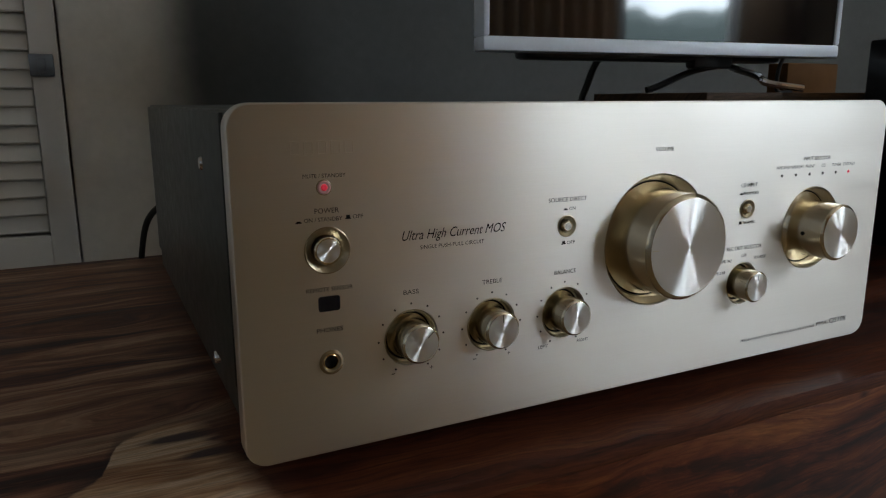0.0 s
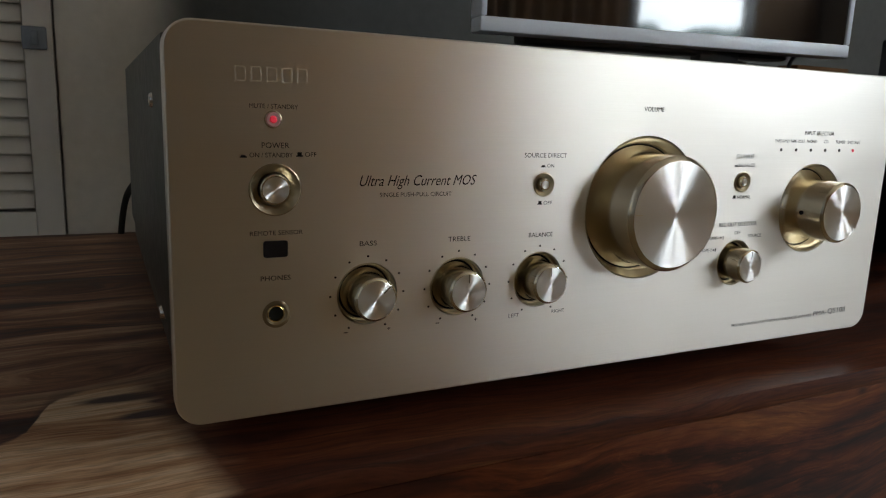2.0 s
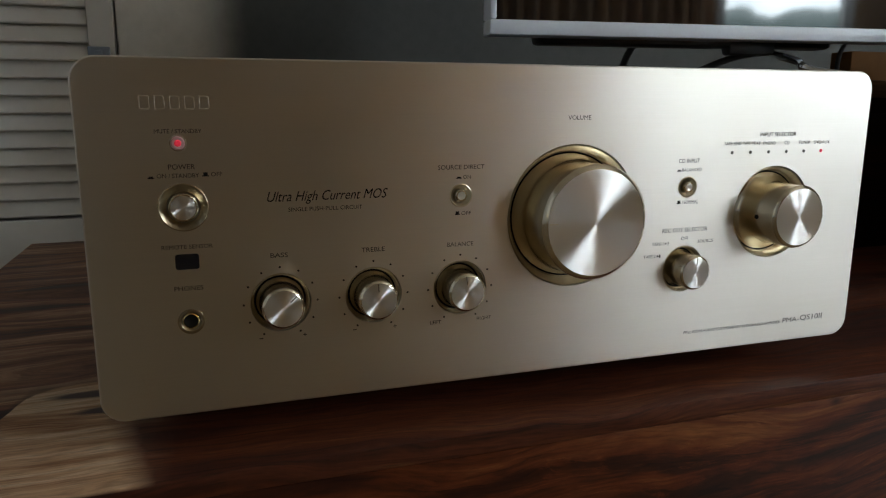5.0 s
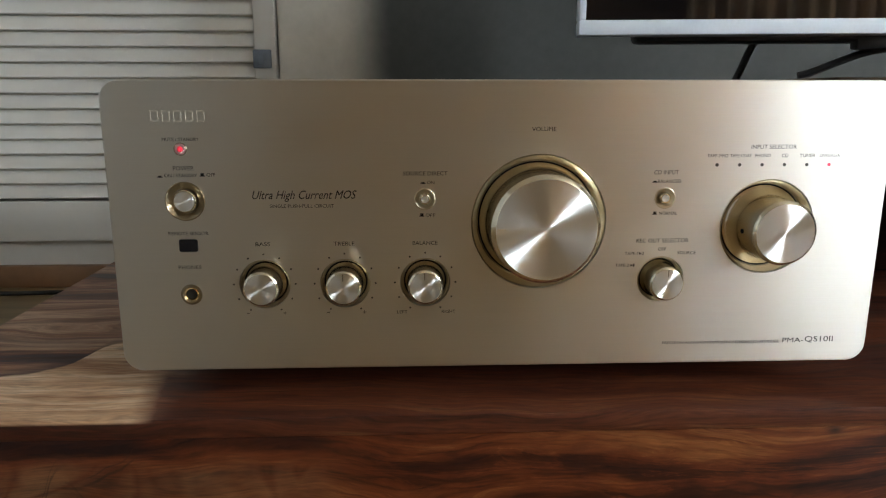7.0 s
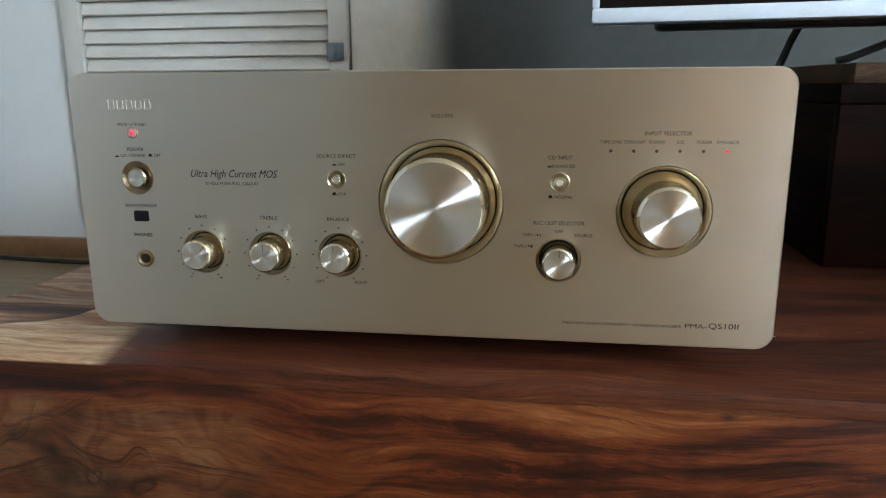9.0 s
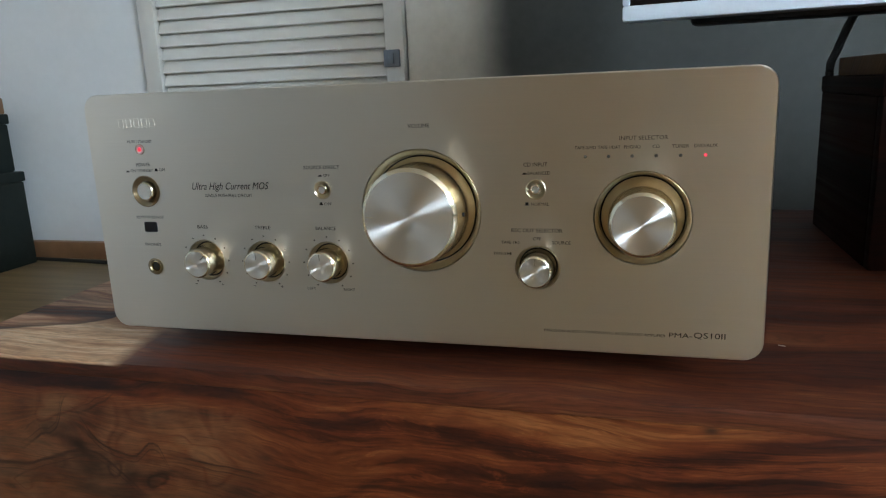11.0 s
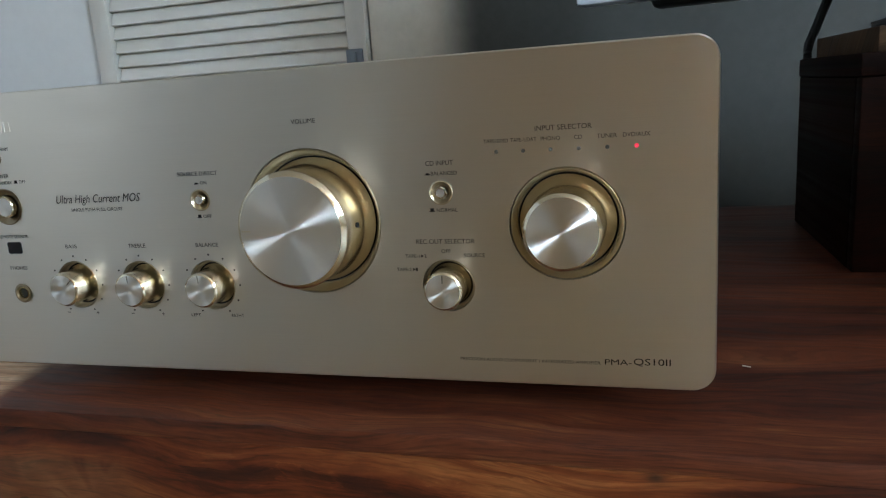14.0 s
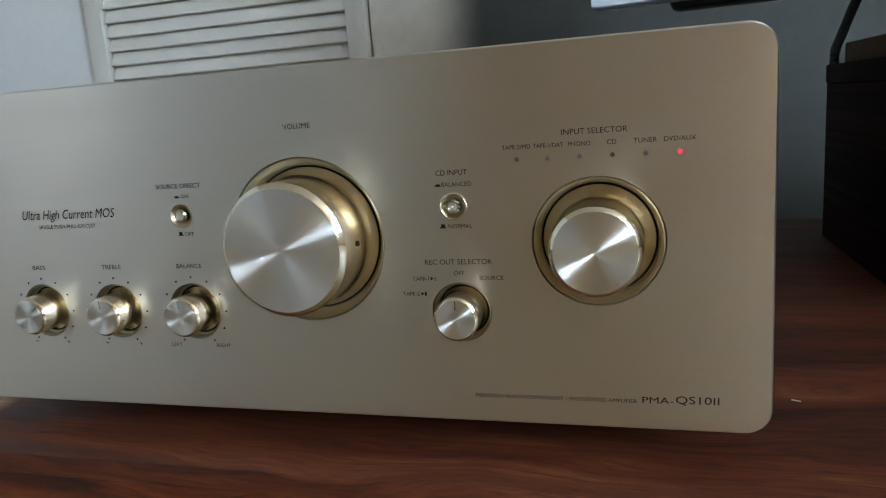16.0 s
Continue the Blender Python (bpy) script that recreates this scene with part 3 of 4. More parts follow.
def curtain(x0, x1, z0, z1, folds, label):
    """Heavy cloth hung in deep uneven folds along the south wall."""
    bm = bmesh.new()
    steps = folds * 12
    rows = 9
    grid = []
    for side in (0.0, 0.003):
        sheet = []
        for j in range(rows + 1):
            h = j / rows
            line = []
            for i in range(steps + 1):
                u = i / steps
                w = u * folds * 2 * math.pi + 0.5 * math.sin(u * 9) + 0.25 * math.sin(4 * h + u * 5)
                deep = 0.040 - 0.012 * h
                line.append(bm.verts.new((x0 + (x1 - x0) * u, ROOM_S + 0.085 + side + deep * math.sin(w), z0 + (z1 - z0) * h)))
            sheet.append(line)
        grid.append(sheet)
    for sheet in grid:
        for a, b in zip(sheet, sheet[1:]):
            for i in range(steps):
                bm.faces.new((a[i], a[i + 1], b[i + 1], b[i]))
    back, front = grid
    for j in range(rows):
        for i in (0, steps):
            bm.faces.new((back[j][i], back[j + 1][i], front[j + 1][i], front[j][i]))
    for j in (0, rows):
        for i in range(steps):
            bm.faces.new((back[j][i], back[j][i + 1], front[j][i + 1], front[j][i]))
    th = thing("curtain", ((x0 + x1) / 2, ROOM_S + 0.085, z0), label, "curtain")
    part("cloth", bm, OCHRE, th, smooth=60)
    part("rail", tube([(x0 - 0.04, ROOM_S + 0.085, z1 + 0.012), ((x0 + x1) / 2, ROOM_S + 0.085, z1 + 0.012), (x1 + 0.04, ROOM_S + 0.085, z1 + 0.012)], 0.012), BRASS, th)
    for x in (x0 - 0.03, x1 + 0.03):
        part("bracket", box(x - 0.008, x + 0.008, ROOM_S, ROOM_S + 0.075, z1 + 0.004, z1 + 0.020, 0.002), BRASS, th)


OCHRE = speckled("ochre_curtain_cloth", (0.84, 0.58, 0.36), 0.9, 0.0, 300, 0.10, 0.2)
curtain(0.80, 1.93, FLOOR + 0.02, 2.16, 13, "ochre curtain hanging in folds beside the window")


# ---- louvred cupboard door ----
def louvred_door():
    y0, y1 = 0.922, 0.946
    x0, x1 = NICHE
    z0, z1 = -0.092, 1.75
    sx0, sx1, sz0 = -0.617, -0.112, -0.018
    th = thing("louvred_door", ((x0 + x1) / 2, y1, z0), "cream painted louvred cupboard door, closed", "door", kind="structure")
    part("stile", box(x0, sx0, y0, y1, z0, z1, 0.002), CREAM, th)
    part("stile", box(sx1, x1, y0, y1, z0, z1, 0.002), CREAM, th)
    part("rail", box(sx0, sx1, y0 + 0.001, y1, z0, sz0, 0.002), CREAM, th)
    part("rail", box(sx0, sx1, y0 + 0.001, y1, z1 - 0.05, z1, 0.002), CREAM, th)
    # one slat, tilted, then repeated
    bm = box(sx0 + 0.001, sx1 - 0.001, -0.0143, 0.0143, -0.0028, 0.0028, 0.0014, 1)
    bmesh.ops.rotate(bm, verts=bm.verts, cent=(0, 0, 0), matrix=Matrix.Rotation(radians(66), 3, "X"))
    first = part("slat", bm, CREAM, th, m=pose(0, 0.936, -0.0002))
    z = -0.0002 + 0.0269
    while z < z1 - 0.06:
        mesh_part("slat", first.data, th, m=pose(0, 0.936, z))
        z += 0.0269
    part("back_board", box(sx0, sx1, y1 + 0.012, y1 + 0.02, sz0, z1 - 0.05), CREAM, th)
    catch = part("catch", box(-0.114, -0.082, y0 - 0.007, y0, 0.2185, 0.2505, 0.002), CATCH, th, "grey-blue metal magnetic catch")
    part("plunger", box(-0.103, -0.093, y0 - 0.010, y0 - 0.007, 0.2245, 0.2445, 0.001), CATCH, catch)


louvred_door()
sk = part("baseboard", box(ROOM_W, ROOM_E, ROOM_N - 0.018, ROOM_N, FLOOR, -0.139, 0.003), OAK, smooth=35)
tagged(sk, "oiled oak baseboard along the wall", "baseboard", kind="structure")
plinth = part("trim", box(NICHE[0] - 0.003, NICHE[1] + 0.003, ROOM_N, ROOM_N + 0.03, FLOOR, -0.095), CREAM)
tagged(plinth, "cream panel below the louvred door", "trim", kind="structure")


# ---- lowboard ----
TX0, TX1, TY0, TY1 = -0.152, 1.45, -0.0255, 0.604


def lowboard():
    th = thing("lowboard", (0.65, 0.29, FLOOR), "low rosewood media board with lacquered swirling grain", "lowboard")
    part("top", box(TX0, TX1, TY0, TY1, -0.0115, 0.0, 0.0007, 2), WOOD_TOP, th, "dark rosewood board, pale sapwood patch cut off by a painted shadow edge")
    part("front_board", box(TX0, TX1, TY0 + 0.0007, TY0 + 0.0025, -0.168, -0.0118, 0.0005, 2), WOOD_FRONT, th, "dark rosewood front board with swirling figure")
    part("front_rail", box(TX0 + 0.003, TX1 - 0.003, TY0 + 0.0027, TY0 + 0.022, -0.166, -0.0119), WOOD_FRONT, th)
    part("side_panel", box(TX0 + 0.003, TX0 + 0.025, TY0 + 0.023, TY1 - 0.004, -0.172, -0.0119), WOOD_FRONT, th)
    part("side_panel", box(TX1 - 0.025, TX1 - 0.003, TY0 + 0.023, TY1 - 0.004, -0.172, -0.0119), WOOD_FRONT, th)
    part("back_panel", box(TX0 + 0.026, TX1 - 0.026, TY1 - 0.02, TY1 - 0.005, -0.172, -0.0119), WOOD_FRONT, th)
    part("plinth", box(TX0 + 0.026, TX1 - 0.026, TY0 + 0.03, TY0 + 0.05, FLOOR, -0.03), WOOD_FRONT, th)
    part("bottom_board", box(TX0 + 0.026, TX1 - 0.026, TY0 + 0.051, TY1 - 0.021, FLOOR, -0.165), WOOD_FRONT, th)


lowboard()


# ---- amplifier ----
W, Z0, Z1 = 0.434, 0.0185, 0.1815
RECESSES = [  # x, z, radius of the openings in the front panel
    (0.2362, 0.1035, 0.0382), (0.3670, 0.1000, 0.0272),
    (0.0820, 0.0692, 0.0142), (0.1270, 0.0692, 0.0142), (0.1722, 0.0694, 0.0142), (0.3075, 0.0698, 0.0135),
    (0.0413, 0.1165, 0.0106), (0.1722, 0.1170, 0.0058), (0.3070, 0.1168, 0.0058), (0.0412, 0.0638, 0.0056)]


def front_panel(parent):
    """A thick plate with rounded corners, a fine chamfer and round openings."""
    bm = bmesh.new()
    soft = 0.0007
    inner = rounded(soft, W - soft, Z0 + soft, Z1 - soft, 0.0102)
    outer = rounded(0, W, Z0, Z1, 0.0109)
    steps = 72

    def loop(points, y):
        return [bm.verts.new((x, y, z)) for x, z in points]

    def rim(vs):
        return [bm.edges.new((vs[i], vs[(i + 1) % len(vs)])) for i in range(len(vs))]

    def strip(a, b):
        for i in range(len(a)):
            j = (i + 1) % len(a)
            bm.faces.new((a[i], a[j], b[j], b[i]))

    front = loop(inner, 0)
    edges = rim(front)
    holes = []
    for x, z, r in RECESSES:
        pts = [(x + r * math.cos(2 * math.pi * k / steps), z + r * math.sin(2 * math.pi * k / steps)) for k in range(steps)]
        holes.append((pts, loop(pts, 0)))
        edges += rim(holes[-1][1])
    bmesh.ops.triangle_fill(bm, use_beauty=True, use_dissolve=False, edges=edges)
    b, c = loop(outer, soft), loop(outer, 0.0095)
    strip(front, b)
    strip(b, c)
    for pts, ring in holes:
        strip(ring, loop(pts, 0.0095))
    uv = bm.loops.layers.uv.new("grain")
    for f in bm.faces:
        for l in f.loops:
            l[uv].uv = (l.vert.co.x * 4, l.vert.co.z * 4)
    return part("front_panel", bm, PANEL, parent, "brushed champagne aluminium front plate", smooth=40)


def knob(name, x, z, opening, flange, shaft, cap, out, deep, parent, label, groove_deg=None, cut=None):
    """A turned knob in a dished recess: dish, gap, flared foot, shaft and a spun face."""
    m = outward(x, z)
    lip = flange + 0.0011
    part("recess", lathe([(opening - 0.0001, -0.0016), (opening - 0.0005, -0.0006), (opening - 0.0008, -0.0003), (opening - 0.0011, -0.0007), (lip + 0.0008, -deep + 0.0003), (lip + 0.0005, -deep), (lip + 0.0002, -deep + 0.0004), (lip - 0.0001, -deep + 0.0001), (lip - 0.0002, -deep - 0.0004)], 96), DISH, parent, "gold anodised dished recess", m)
    f, k = flange - shaft, deep / 0.008
    body = part(name, lathe([(0.003, -0.0093), (flange, -0.0090), (flange, -deep), (flange - 0.0004, -deep + 0.0005), (shaft + f * 0.78, -deep + 0.0010 * k), (shaft + f * 0.5, -deep + 0.0023 * k), (shaft + f * 0.26, -deep + 0.0042 * k), (shaft + f * 0.09, -deep + 0.0064 * k), (shaft, -deep + 0.0090 * k), (shaft, out - (shaft - cap) * 0.85), (shaft - (shaft - cap) * 0.12, out - (shaft - cap) * 0.70), (cap + 0.0002, out - 0.0001), (cap, out)], 96), KNOB, parent, label, m)
    part("gap_ring", lathe([(opening - 0.0002, -0.0017), (lip + 0.0012, -deep - 0.0003), (lip, -deep - 0.0006), (flange - 0.0002, -0.0088)], 64), DARKGAP, body, "", m)
    part("face", lathe([(cap, out), (cap * 0.5, out + 0.00005), (cap * 0.05, out - 0.00005), (0, out - 0.0002)], 96), FACE, body, "spun silver face", m)
    if groove_deg is not None:
        a = radians(groove_deg)
        bm = box(cap * (0.5 if cap < 0.02 else 0.80), cap * 0.98, -0.00022, 0.00022, out - 0.0001, out + 0.00014)
        bmesh.ops.rotate(bm, verts=bm.verts, cent=(0, 0, 0), matrix=Matrix.Rotation(a, 3, "Z"))
        part("pointer_line", bm, cut or GROOVE, body, "", m)
    return body


def push_button(x, z, opening, pin, out, parent, deep=-0.006, ring=None):
    m = outward(x, z)
    part("recess", lathe([(opening, 0.0001), (opening + 0.0002, 0.0005), (opening - 0.0003, 0.0007), (pin + (opening - pin) * 0.45, 0.0001 + deep * 0.12), (pin + 0.0007, deep * 0.22), (pin + 0.0005, deep), (0.0005, deep)], 48), ring or DISH, parent, "gold recess ring", m)
    b = part("push_button", lathe([(pin, deep), (pin, out - 0.0006), (pin - 0.0005, out), (pin - 0.001, out)], 48), KNOB, parent, "", m)
    part("face", lathe([(pin - 0.001, out), (0, out - 0.0002)], 48), FACE, b, "", m)


def dot(x, z, r, parent, mat=None, name="scale_dot"):
    return part(name, lathe([(r, 0.0), (r, 0.0002), (0, 0.00022)], 12), mat or INK, parent, "", outward(x, z))


def amplifier():
    th = thing("amplifier", (0.217, 0.2, 0.0), "champagne stereo amplifier with large turned knobs on the lowboard", "amplifier")
    fp = front_panel(th)
    # steel case behind the plate
    part("case", box(0.0035, 0.4305, 0.0095, 0.405, 0.030, 0.179, 0.0018), STEEL, th, "dark olive-grey steel case")
    part("side_cover", box(0.0012, 0.0034, 0.022, 0.395, 0.050, 0.1775, 0.0008), STEEL, th, "folded steel side cover")
    part("side_cover", box(0.4306, 0.4328, 0.022, 0.395, 0.050, 0.1775, 0.0008), STEEL, th, "folded steel side cover")
    part("base_pan", box(0.010, 0.424, 0.012, 0.40, 0.0215, 0.0298, 0.001), STEEL, th)
    for z in (0.151, 0.046):
        for x, a in ((0.0008, -90), (0.4332, 90)):
            part("screw", lathe([(0.0036, -0.003), (0.0036, 0.0), (0.0030, 0.0010), (0.0, 0.0014)], 20), CHROME, th, "bright steel pan head screw", pose(x + (0.0006 if (x < 0.2 and z < 0.05) else 0), 0.081, z, 0, a, 0))
    for x in (0.05, 0.384):
        for y in (0.12, 0.35):
            part("foot", lathe([(0.0, 0.0), (0.020, 0.0), (0.0215, 0.003), (0.0215, 0.018), (0.019, 0.0214), (0, 0.0214)], 32), RUBBER, th, "round black foot", pose(x, y, 0))
    # knobs
    knob("volume_knob", *RECESSES[0], 0.0329, 0.0294, 0.0270, 0.0244, 0.0068, th, "large champagne volume knob", groove_deg=179, cut=BRIGHT_GROOVE)
    knob("input_knob", *RECESSES[1], 0.0230, 0.0178, 0.0161, 0.0215, 0.0066, th, "champagne input selector knob")
    for (x, z, r), deg in zip(RECESSES[2:6], (42, 92, 95, 88)):
        knob("tone_knob", x, z, r, r - 0.0029, 0.0097, 0.0086, 0.0120, 0.0042, th, "small champagne knob with a pointer line", groove_deg=deg)
    push_button(*RECESSES[6], 0.0064, 0.0020, th, -0.006, BRONZE)
    push_button(*RECESSES[7], 0.0031, 0.0016, th, -0.004)
    push_button(*RECESSES[8], 0.0031, 0.0016, th, -0.004)
    # headphone socket
    x, z, r = RECESSES[9]
    jack = part("headphone_socket", lathe([(r, 0.0002), (r + 0.0003, 0.0008), (r - 0.001, 0.0011), (r - 0.0017, 0.0004), (r - 0.0018, -0.009)], 40), BRONZE, th, "gold-rimmed headphone socket", outward(x, z))
    part("contact_ring", lathe([(r - 0.0019, 0.0001), (r - 0.0024, 0.0003), (r - 0.0027, -0.0012)], 32), BRASS, jack, "", outward(x, z))
    part("bore", lathe([(r - 0.0019, -0.002), (0.002, -0.0022), (0, -0.0022)], 32), DARKGAP, jack, "", outward(x, z))
    # remote sensor window
    bm = bmesh.new()
    pts = rounded(0.0362, 0.0464, 0.0882, 0.0953, 0.0012, 4)
    f = bm.faces.new([bm.verts.new((px, -0.0003, pz)) for px, pz in pts])
    ex = bmesh.ops.extrude_face_region(bm, geom=[f])
    for v in ex["geom"]:
        if isinstance(v, bmesh.types.BMVert):
            v.co.y = 0.0004
    part("sensor_window", bm, GLASS_DARK, th, "dark glass remote sensor window")
    # standby lamp
    lens = part("standby_lamp", lathe([(0.0030, 0.0), (0.0030, 0.0004), (0.0026, 0.0007), (0.0015, 0.0006)], 28), PINK_LENS, th, "lit red standby lamp", outward(0.0408, 0.1448))
    part("lamp_rim", lathe([(0.0036, 0.0), (0.0035, 0.0004), (0.0031, 0.0005), (0.00305, 0.0)], 28), BRONZE, lens, "", outward(0.0408, 0.1448))
    part("lamp_core", lathe([(0.0015, 0.0006), (0.0011, 0.0010), (0, 0.0011)], 20), LED_ON, lens, "", outward(0.0408, 0.1448))
    for i in range(6):
        x = 0.3353 + i * (0.3992 - 0.3353) / 5
        part("input_lamp", lathe([(0.00095, 0.0), (0.00095, 0.0002), (0.0006, 0.0003), (0, 0.00015)], 16), LED_ON if i == 5 else LED_OFF, th, "lit red indicator" if i == 5 else "unlit indicator", outward(x, 0.1353))
    # dots round the small knobs
    for x, z in ((0.0820, 0.0692), (0.1270, 0.0692), (0.1722, 0.0694)):
        for k in range(11):
            a = radians(240 - k * 30)
            dot(x + 0.0172 * math.cos(a), z + 0.0172 * math.sin(a), 0.0005, fp)
    # raised maker's mark as five plain shapes
    for k in range(5):
        x, h = 0.0283 + k * 0.0061, 0.0029
        for off, w, lo, hi in ((-0.0019, 0.00022, -h, h), (0.0019, 0.00022, -h * 0.8, h * 0.8), (0.0, 0.0016, h - 0.00035, h), (0.0, 0.0016, -h, -h + 0.00035)):
            part("maker_mark", box(x + off - w, x + off + w, -0.00025, 0.0, 0.1622 + lo, 0.1622 + hi, 0.00008, 1), PANEL_MARK, fp)
    # printed words
    for text, x, z, w, h in (
            ("MUTE / STANDBY", 0.0412, 0.1500, 0.0195, 0.0018), ("POWER", 0.0417, 0.1345, 0.0112, 0.0023),
            ("ON / STANDBY", 0.0400, 0.1306, 0.0175, 0.0019), ("OFF", 0.0562, 0.1309, 0.0048, 0.0019),
            ("REMOTE SENSOR", 0.0418, 0.0986, 0.0218, 0.0019), ("PHONES", 0.0412, 0.0794, 0.0125, 0.0021),
            ("SINGLE PUSH-PULL CIRCUIT", 0.1045, 0.1135, 0.0350, 0.0019),
            ("SOURCE DIRECT", 0.1725, 0.1312, 0.0245, 0.0022), ("ON", 0.1755, 0.1262, 0.0040, 0.0018), ("OFF", 0.1752, 0.1080, 0.0052, 0.0018),
            ("CD INPUT", 0.3070, 0.1313, 0.0138, 0.0023), ("BALANCED", 0.3090, 0.1263, 0.0130, 0.0019), ("NORMAL", 0.3095, 0.1082, 0.0105, 0.0019),
            ("REC OUT SELECTOR", 0.3073, 0.0925, 0.0300, 0.0023), ("OFF", 0.3074, 0.0875, 0.0047, 0.0019), ("SOURCE", 0.3217, 0.0853, 0.0106, 0.0019),
            ("TAPE-1", 0.2897, 0.0851, 0.0075, 0.0018), ("2", 0.2965, 0.0851, 0.0012, 0.0018), ("TAPE-2", 0.2848, 0.0782, 0.0078, 0.0018), ("1", 0.2915, 0.0782, 0.0009, 0.0018),
            ("INPUT SELECTOR", 0.3668, 0.1453, 0.0258, 0.0023),
            ("TAPE-2/MD", 0.3353, 0.1404, 0.0118, 0.0018), ("TAPE-1/DAT", 0.3484, 0.1404, 0.0122, 0.0018), ("PHONO", 0.3609, 0.1404, 0.0088, 0.0019),
            ("CD", 0.3735, 0.1404, 0.0037, 0.0019), ("TUNER", 0.3863, 0.1404, 0.0088, 0.0019), ("DVD/AUX", 0.3992, 0.1404, 0.0118, 0.0019),
            ("VOLUME", 0.2376, 0.1552, 0.0133, 0.0023), ("BASS", 0.0820, 0.0922, 0.0080, 0.0022), ("TREBLE", 0.1270, 0.0922, 0.0115, 0.0022), ("BALANCE", 0.1722, 0.0922, 0.0140, 0.0022),
            ("LEFT", 0.1590, 0.0520, 0.0060, 0.0018), ("RIGHT", 0.1855, 0.0520, 0.0078, 0.0018),
            ("+", 0.0925, 0.0522, 0.0018, 0.0018), ("+", 0.1375, 0.0522, 0.0018, 0.0018),
            ("PRECISION AUDIO COMPONENT / INTEGRATED AMPLIFIER", 0.3462, 0.0311, 0.0700, 0.0017)):
        lettering(text, x, z, w, h, fp)
    lettering("Ultra High Current MOS", 0.1062, 0.1190, 0.0570, 0.0062, fp, 0.36)
    lettering("PMA-", 0.3895, 0.0318, 0.0125, 0.0028, fp)
    lettering("QS10II", 0.4052, 0.0320, 0.0170, 0.0040, fp)
    for x, z in ((0.0720, 0.0522), (0.1170, 0.0522)):
        part("minus_sign", box(x - 0.0009, x + 0.0009, -0.0002, -0.0001, z - 0.0002, z + 0.0002), INK, fp)
    # small pushed and raised key signs beside the words
    for x, z, up in ((0.0288, 0.1303, 0), (0.0515, 0.1308, 1), (0.1712, 0.1262, 0), (0.1705, 0.1080, 1), (0.3008, 0.1263, 0), (0.3018, 0.1082, 1)):
        part("key_sign", box(x - 0.0014, x + 0.0014, -0.0002, -0.0001, z - 0.0008, z - 0.0003), INK, fp)
        part("key_sign", box(x - 0.0009, x + 0.0009, -0.0002, -0.0001, z - 0.0003, z + (0.0010 if up else 0.0002)), INK, fp)
    for x, z in ((0.2950, 0.0851), (0.2902, 0.0782)):
        bm = bmesh.new()
        bm.faces.new([bm.verts.new(p) for p in ((x - 0.0007, -0.00015, z - 0.0008), (x - 0.0007, -0.00015, z + 0.0008), (x + 0.0008, -0.00015, z))])
        part("arrow_sign", bm, INK, fp, smooth=0)
    # set screws in the knob sides
    for x, z, r, y, deg in ((0.3670, 0.1000, 0.0178, -0.008, 183), (0.2362, 0.1035, 0.0296, -0.010, 0)):
        a = radians(deg)
        part("set_screw", lathe([(0.0013, 0.0), (0.0013, 0.0004), (0, 0.0002)], 16), DARKGAP, th, "dark recessed set screw", Matrix.Translation((x + r * math.cos(a), y, z + r * math.sin(a))) @ Vector((math.cos(a), 0, math.sin(a))).to_track_quat("Z", "Y").to_matrix().to_4x4())


PINK_LENS = material("pink_diffuse_lens", (0.62, 0.34, 0.33), 0.3)
PANEL_MARK = speckled("raised_aluminium_mark", (0.72, 0.68, 0.61), 0.45, 1.0)
amplifier()

# mains cable behind the amplifier
tagged(part("power_cable", tube([(0.06, 0.415, 0.075), (0.03, 0.47, 0.085), (0.005, 0.55, 0.055), (-0.004, 0.592, 0.006), (-0.004, 0.617, -0.03), (-0.01, 0.65, -0.12), (-0.05, 0.75, -0.175), (-0.3, 0.85, -0.1762)], 0.0035), RUBBER), "black mains cable hanging behind the amplifier", "cable")

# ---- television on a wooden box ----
chest = thing("wooden_box", (0.93, 0.395, 0.0), "dark rosewood box standing on the lowboard, shade painted into its colour", "box")
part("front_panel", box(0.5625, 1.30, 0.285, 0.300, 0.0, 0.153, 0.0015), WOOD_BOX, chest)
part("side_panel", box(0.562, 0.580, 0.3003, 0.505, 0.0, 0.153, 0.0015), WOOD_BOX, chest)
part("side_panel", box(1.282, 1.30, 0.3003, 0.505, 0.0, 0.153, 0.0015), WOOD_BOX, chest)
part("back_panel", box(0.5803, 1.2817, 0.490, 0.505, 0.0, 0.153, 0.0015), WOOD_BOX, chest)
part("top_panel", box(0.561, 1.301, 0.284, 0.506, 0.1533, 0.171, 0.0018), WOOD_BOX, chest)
tagged(part("board", box(0.574, 1.20, 0.292, 0.492, 0.171, 0.190, 0.0015), BROWN_BOARD), "brown wooden board lying on the box", "board")


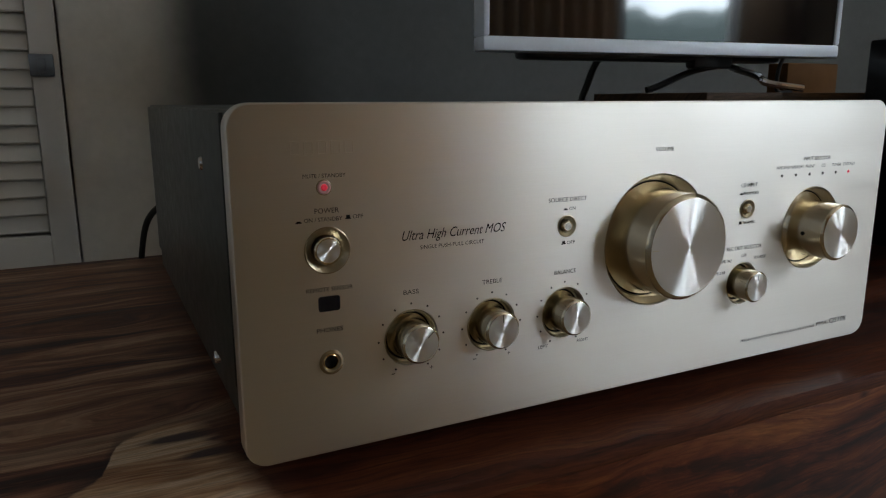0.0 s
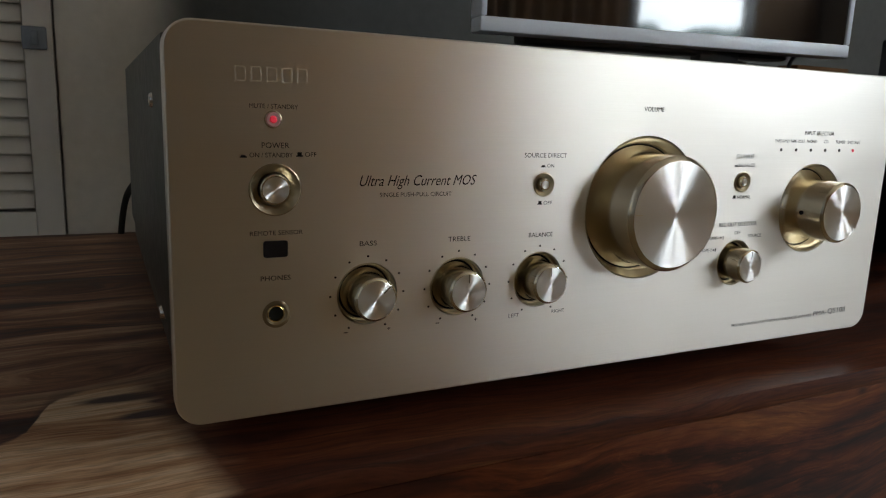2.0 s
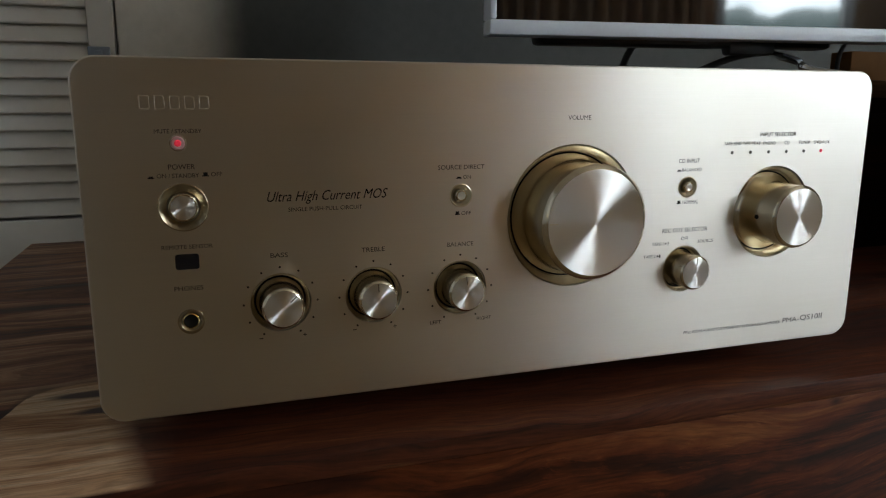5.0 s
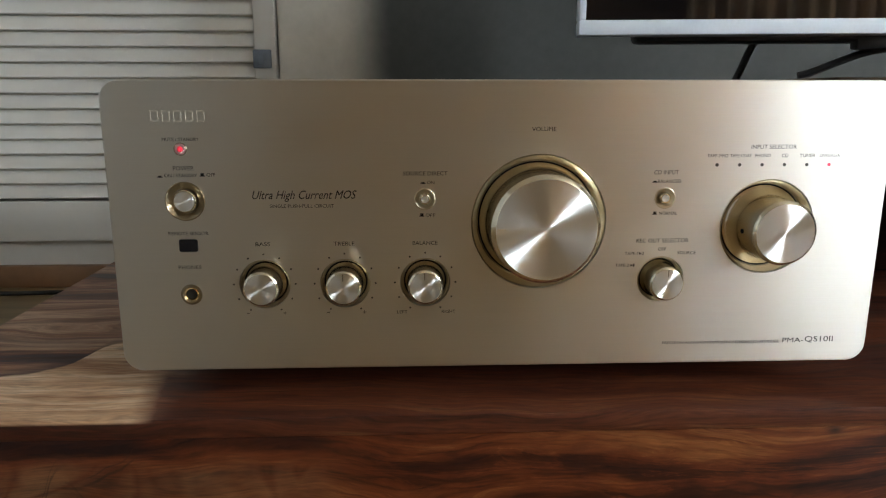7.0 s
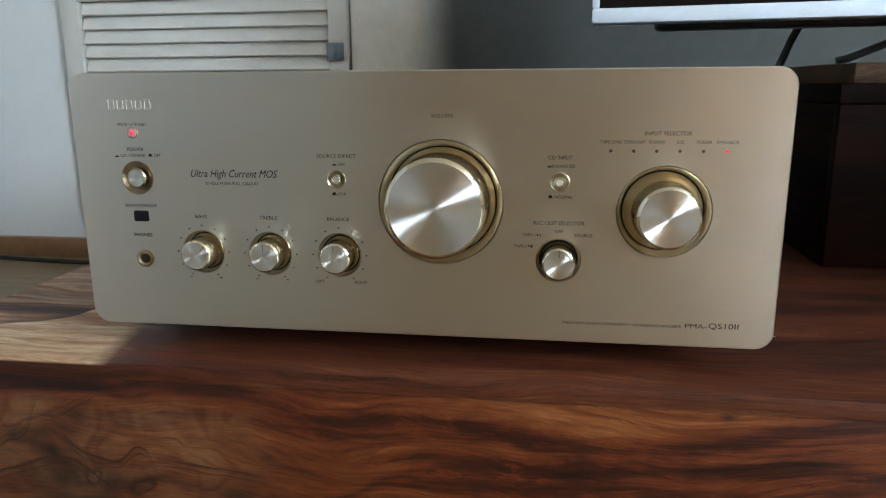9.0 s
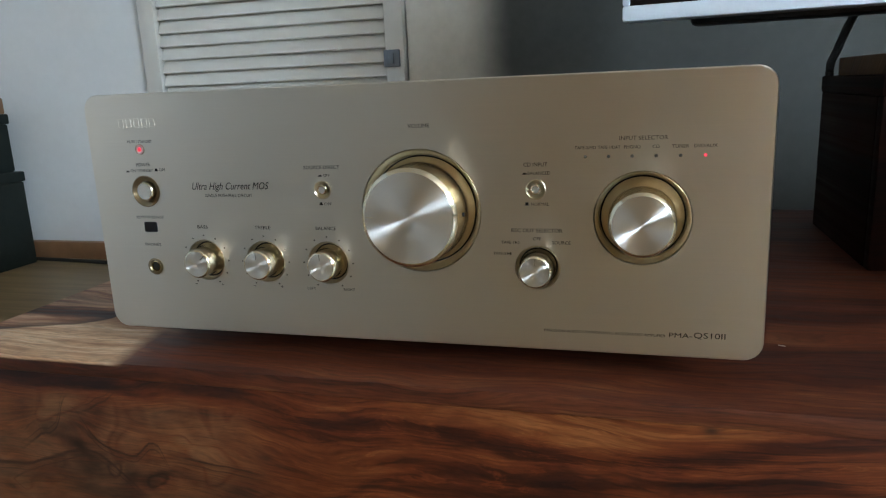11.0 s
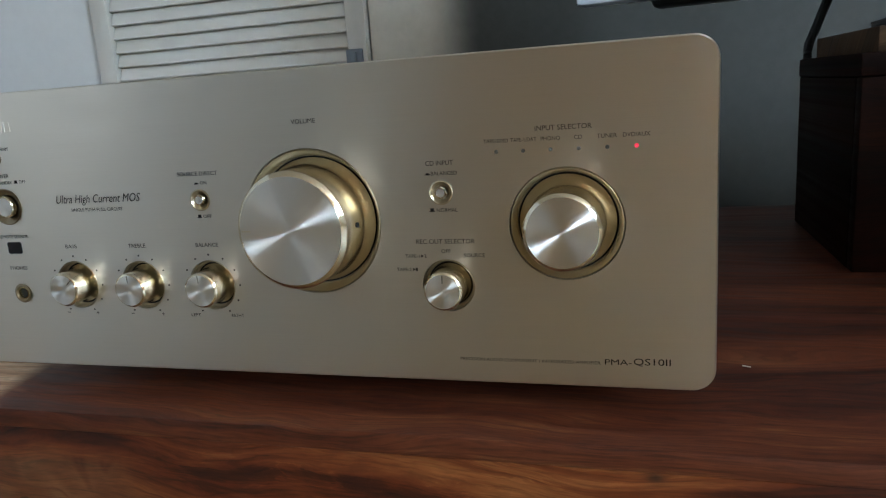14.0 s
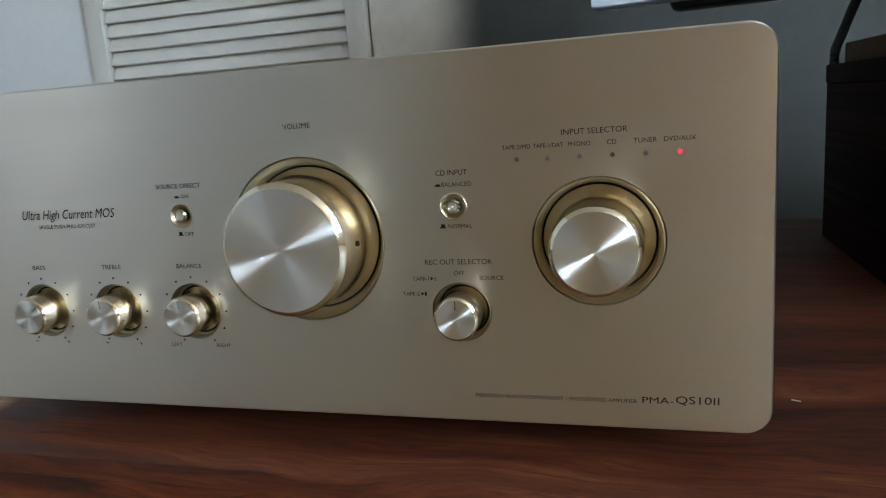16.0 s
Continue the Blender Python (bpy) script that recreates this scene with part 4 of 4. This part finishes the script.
def television():
    th = thing("television", (0.61, 0.35, 0.190), "small silver-framed television with a glossy black screen", "television")
    base = pose(0.343, 0.39, 0.235, 0, 0, -7)
    w, h, f, d = 0.503, 0.335, 0.0158, 0.03
    part("bottom_frame", box(0, w, 0, d, 0, f, 0.0025), SILVER, th, "", base)
    part("top_frame", box(0, w, 0, d, h - 0.012, h, 0.0025), SILVER, th, "", base)
    part("side_frame", box(0, 0.0075, 0, d, f, h - 0.012, 0.002), SILVER, th, "", base)
    part("side_frame", box(w - 0.0075, w, 0, d, f, h - 0.012, 0.002), SILVER, th, "", base)
    part("screen", box(0.0075, w - 0.0075, 0.003, 0.01, f, h - 0.012), SCREEN, th, "glossy black switched-off screen", base)
    part("back_shell", box(0.004, w - 0.004, 0.011, 0.029, 0.004, h - 0.004, 0.002), BLACK, th, "", base)
    part("back_shell", box(0.065, w - 0.065, 0.03, 0.065, -0.006, h - 0.08, 0.006), BLACK, th, "", base)
    part("neck", box(0.30, 0.36, 0.030, 0.050, -0.014, 0.01, 0.004), BLACK, th, "", base)
    part("leg", tube([(0.395, 0.10, 0.002), (0.37, 0.06, -0.008), (0.352, -0.02, -0.024), (0.348, -0.045, -0.034), (0.385, -0.062, -0.0405)], 0.0042), CHROME, th, "chrome stand leg", base)
    part("leg", tube([(0.365, 0.045, -0.008), (0.32, 0.055, -0.016), (0.27, 0.062, -0.036), (0.255, 0.064, -0.0405)], 0.0042), BLACK, th, "black stand leg", base)


television()
tagged(part("television_cable", tube([(0.60, 0.44, 0.262), (0.590, 0.50, 0.240), (0.576, 0.512, 0.200), (0.570, 0.5135, 0.175), (0.578, 0.515, 0.12), (0.60, 0.52, 0.02), (0.62, 0.54, 0.0045), (0.66, 0.58, 0.0045)], 0.0045), RUBBER), "black cable hanging from the television", "cable")
tagged(part("wooden_block", box(0.905, 1.02, 0.452, 0.488, 0.190, 0.236, 0.002), BLOCK), "orange-brown wooden block on the board behind the television", "block")
tagged(part("thin_cable", tube([(0.868, 0.425, 0.250), (0.867, 0.436, 0.232), (0.868, 0.440, 0.210), (0.872, 0.440, 0.1935), (0.90, 0.44, 0.1932)], 0.003), RUBBER), "thin black cable hanging behind the television", "cable")
speaker = thing("loudspeaker", (0.95, 0.13, 0.0), "black loudspeaker cabinet on the lowboard", "loudspeaker")
part("cabinet", box(0.835, 1.06, -0.012, 0.283, 0.0, 0.254, 0.003), BLACK, speaker)
part("front_grille", box(0.843, 1.052, -0.021, -0.0122, 0.008, 0.246, 0.003), RUBBER, speaker, "black fabric front grille")


# ---- storage boxes on the floor ----
def storage_box(x0, x1, y0, y1, z0, z1, label):
    th = thing("storage_box", ((x0 + x1) / 2, (y0 + y1) / 2, z0), label, "storage box", "stack of storage boxes")
    part("body", box(x0, x1, y0, y1, z0, z1 - 0.022, 0.004), GREEN, th)
    part("lid", box(x0 - 0.003, x1 + 0.003, y0 - 0.003, y1 + 0.003, z1 - 0.022, z1, 0.003), GREEN, th)


storage_box(-1.42, -0.985, 0.56, 0.885, FLOOR, 0.032, "dark green storage box under another one")
storage_box(-1.42, -1.003, 0.57, 0.885, 0.032, 0.160, "dark green storage box on another one")
tagged(part("wooden_tray", box(-1.40, -1.005, 0.58, 0.885, 0.160, 0.195, 0.003), OAK), "brown wooden tray on the storage boxes", "tray")
tagged(part("floor_cable", tube([(-1.5, 0.905, FLOOR + 0.004), (-1.0, 0.90, FLOOR + 0.004), (-0.6, 0.87, FLOOR + 0.004), (-0.35, 0.89, FLOOR + 0.004)], 0.004), RUBBER), "black cable lying along the baseboard", "cable")

# ---- small things ----
bm = box(0.4556, 0.4598, 0.0778, 0.0785, 0.0002, 0.0007, 0.0001, 1)
for v in bm.verts:
    v.co.y += 0.0012 * math.sin((v.co.x - 0.4550) * 900)
tagged(part("paper_fleck", bm, PAPER), "tiny white shred of paper on the lowboard", "fleck")
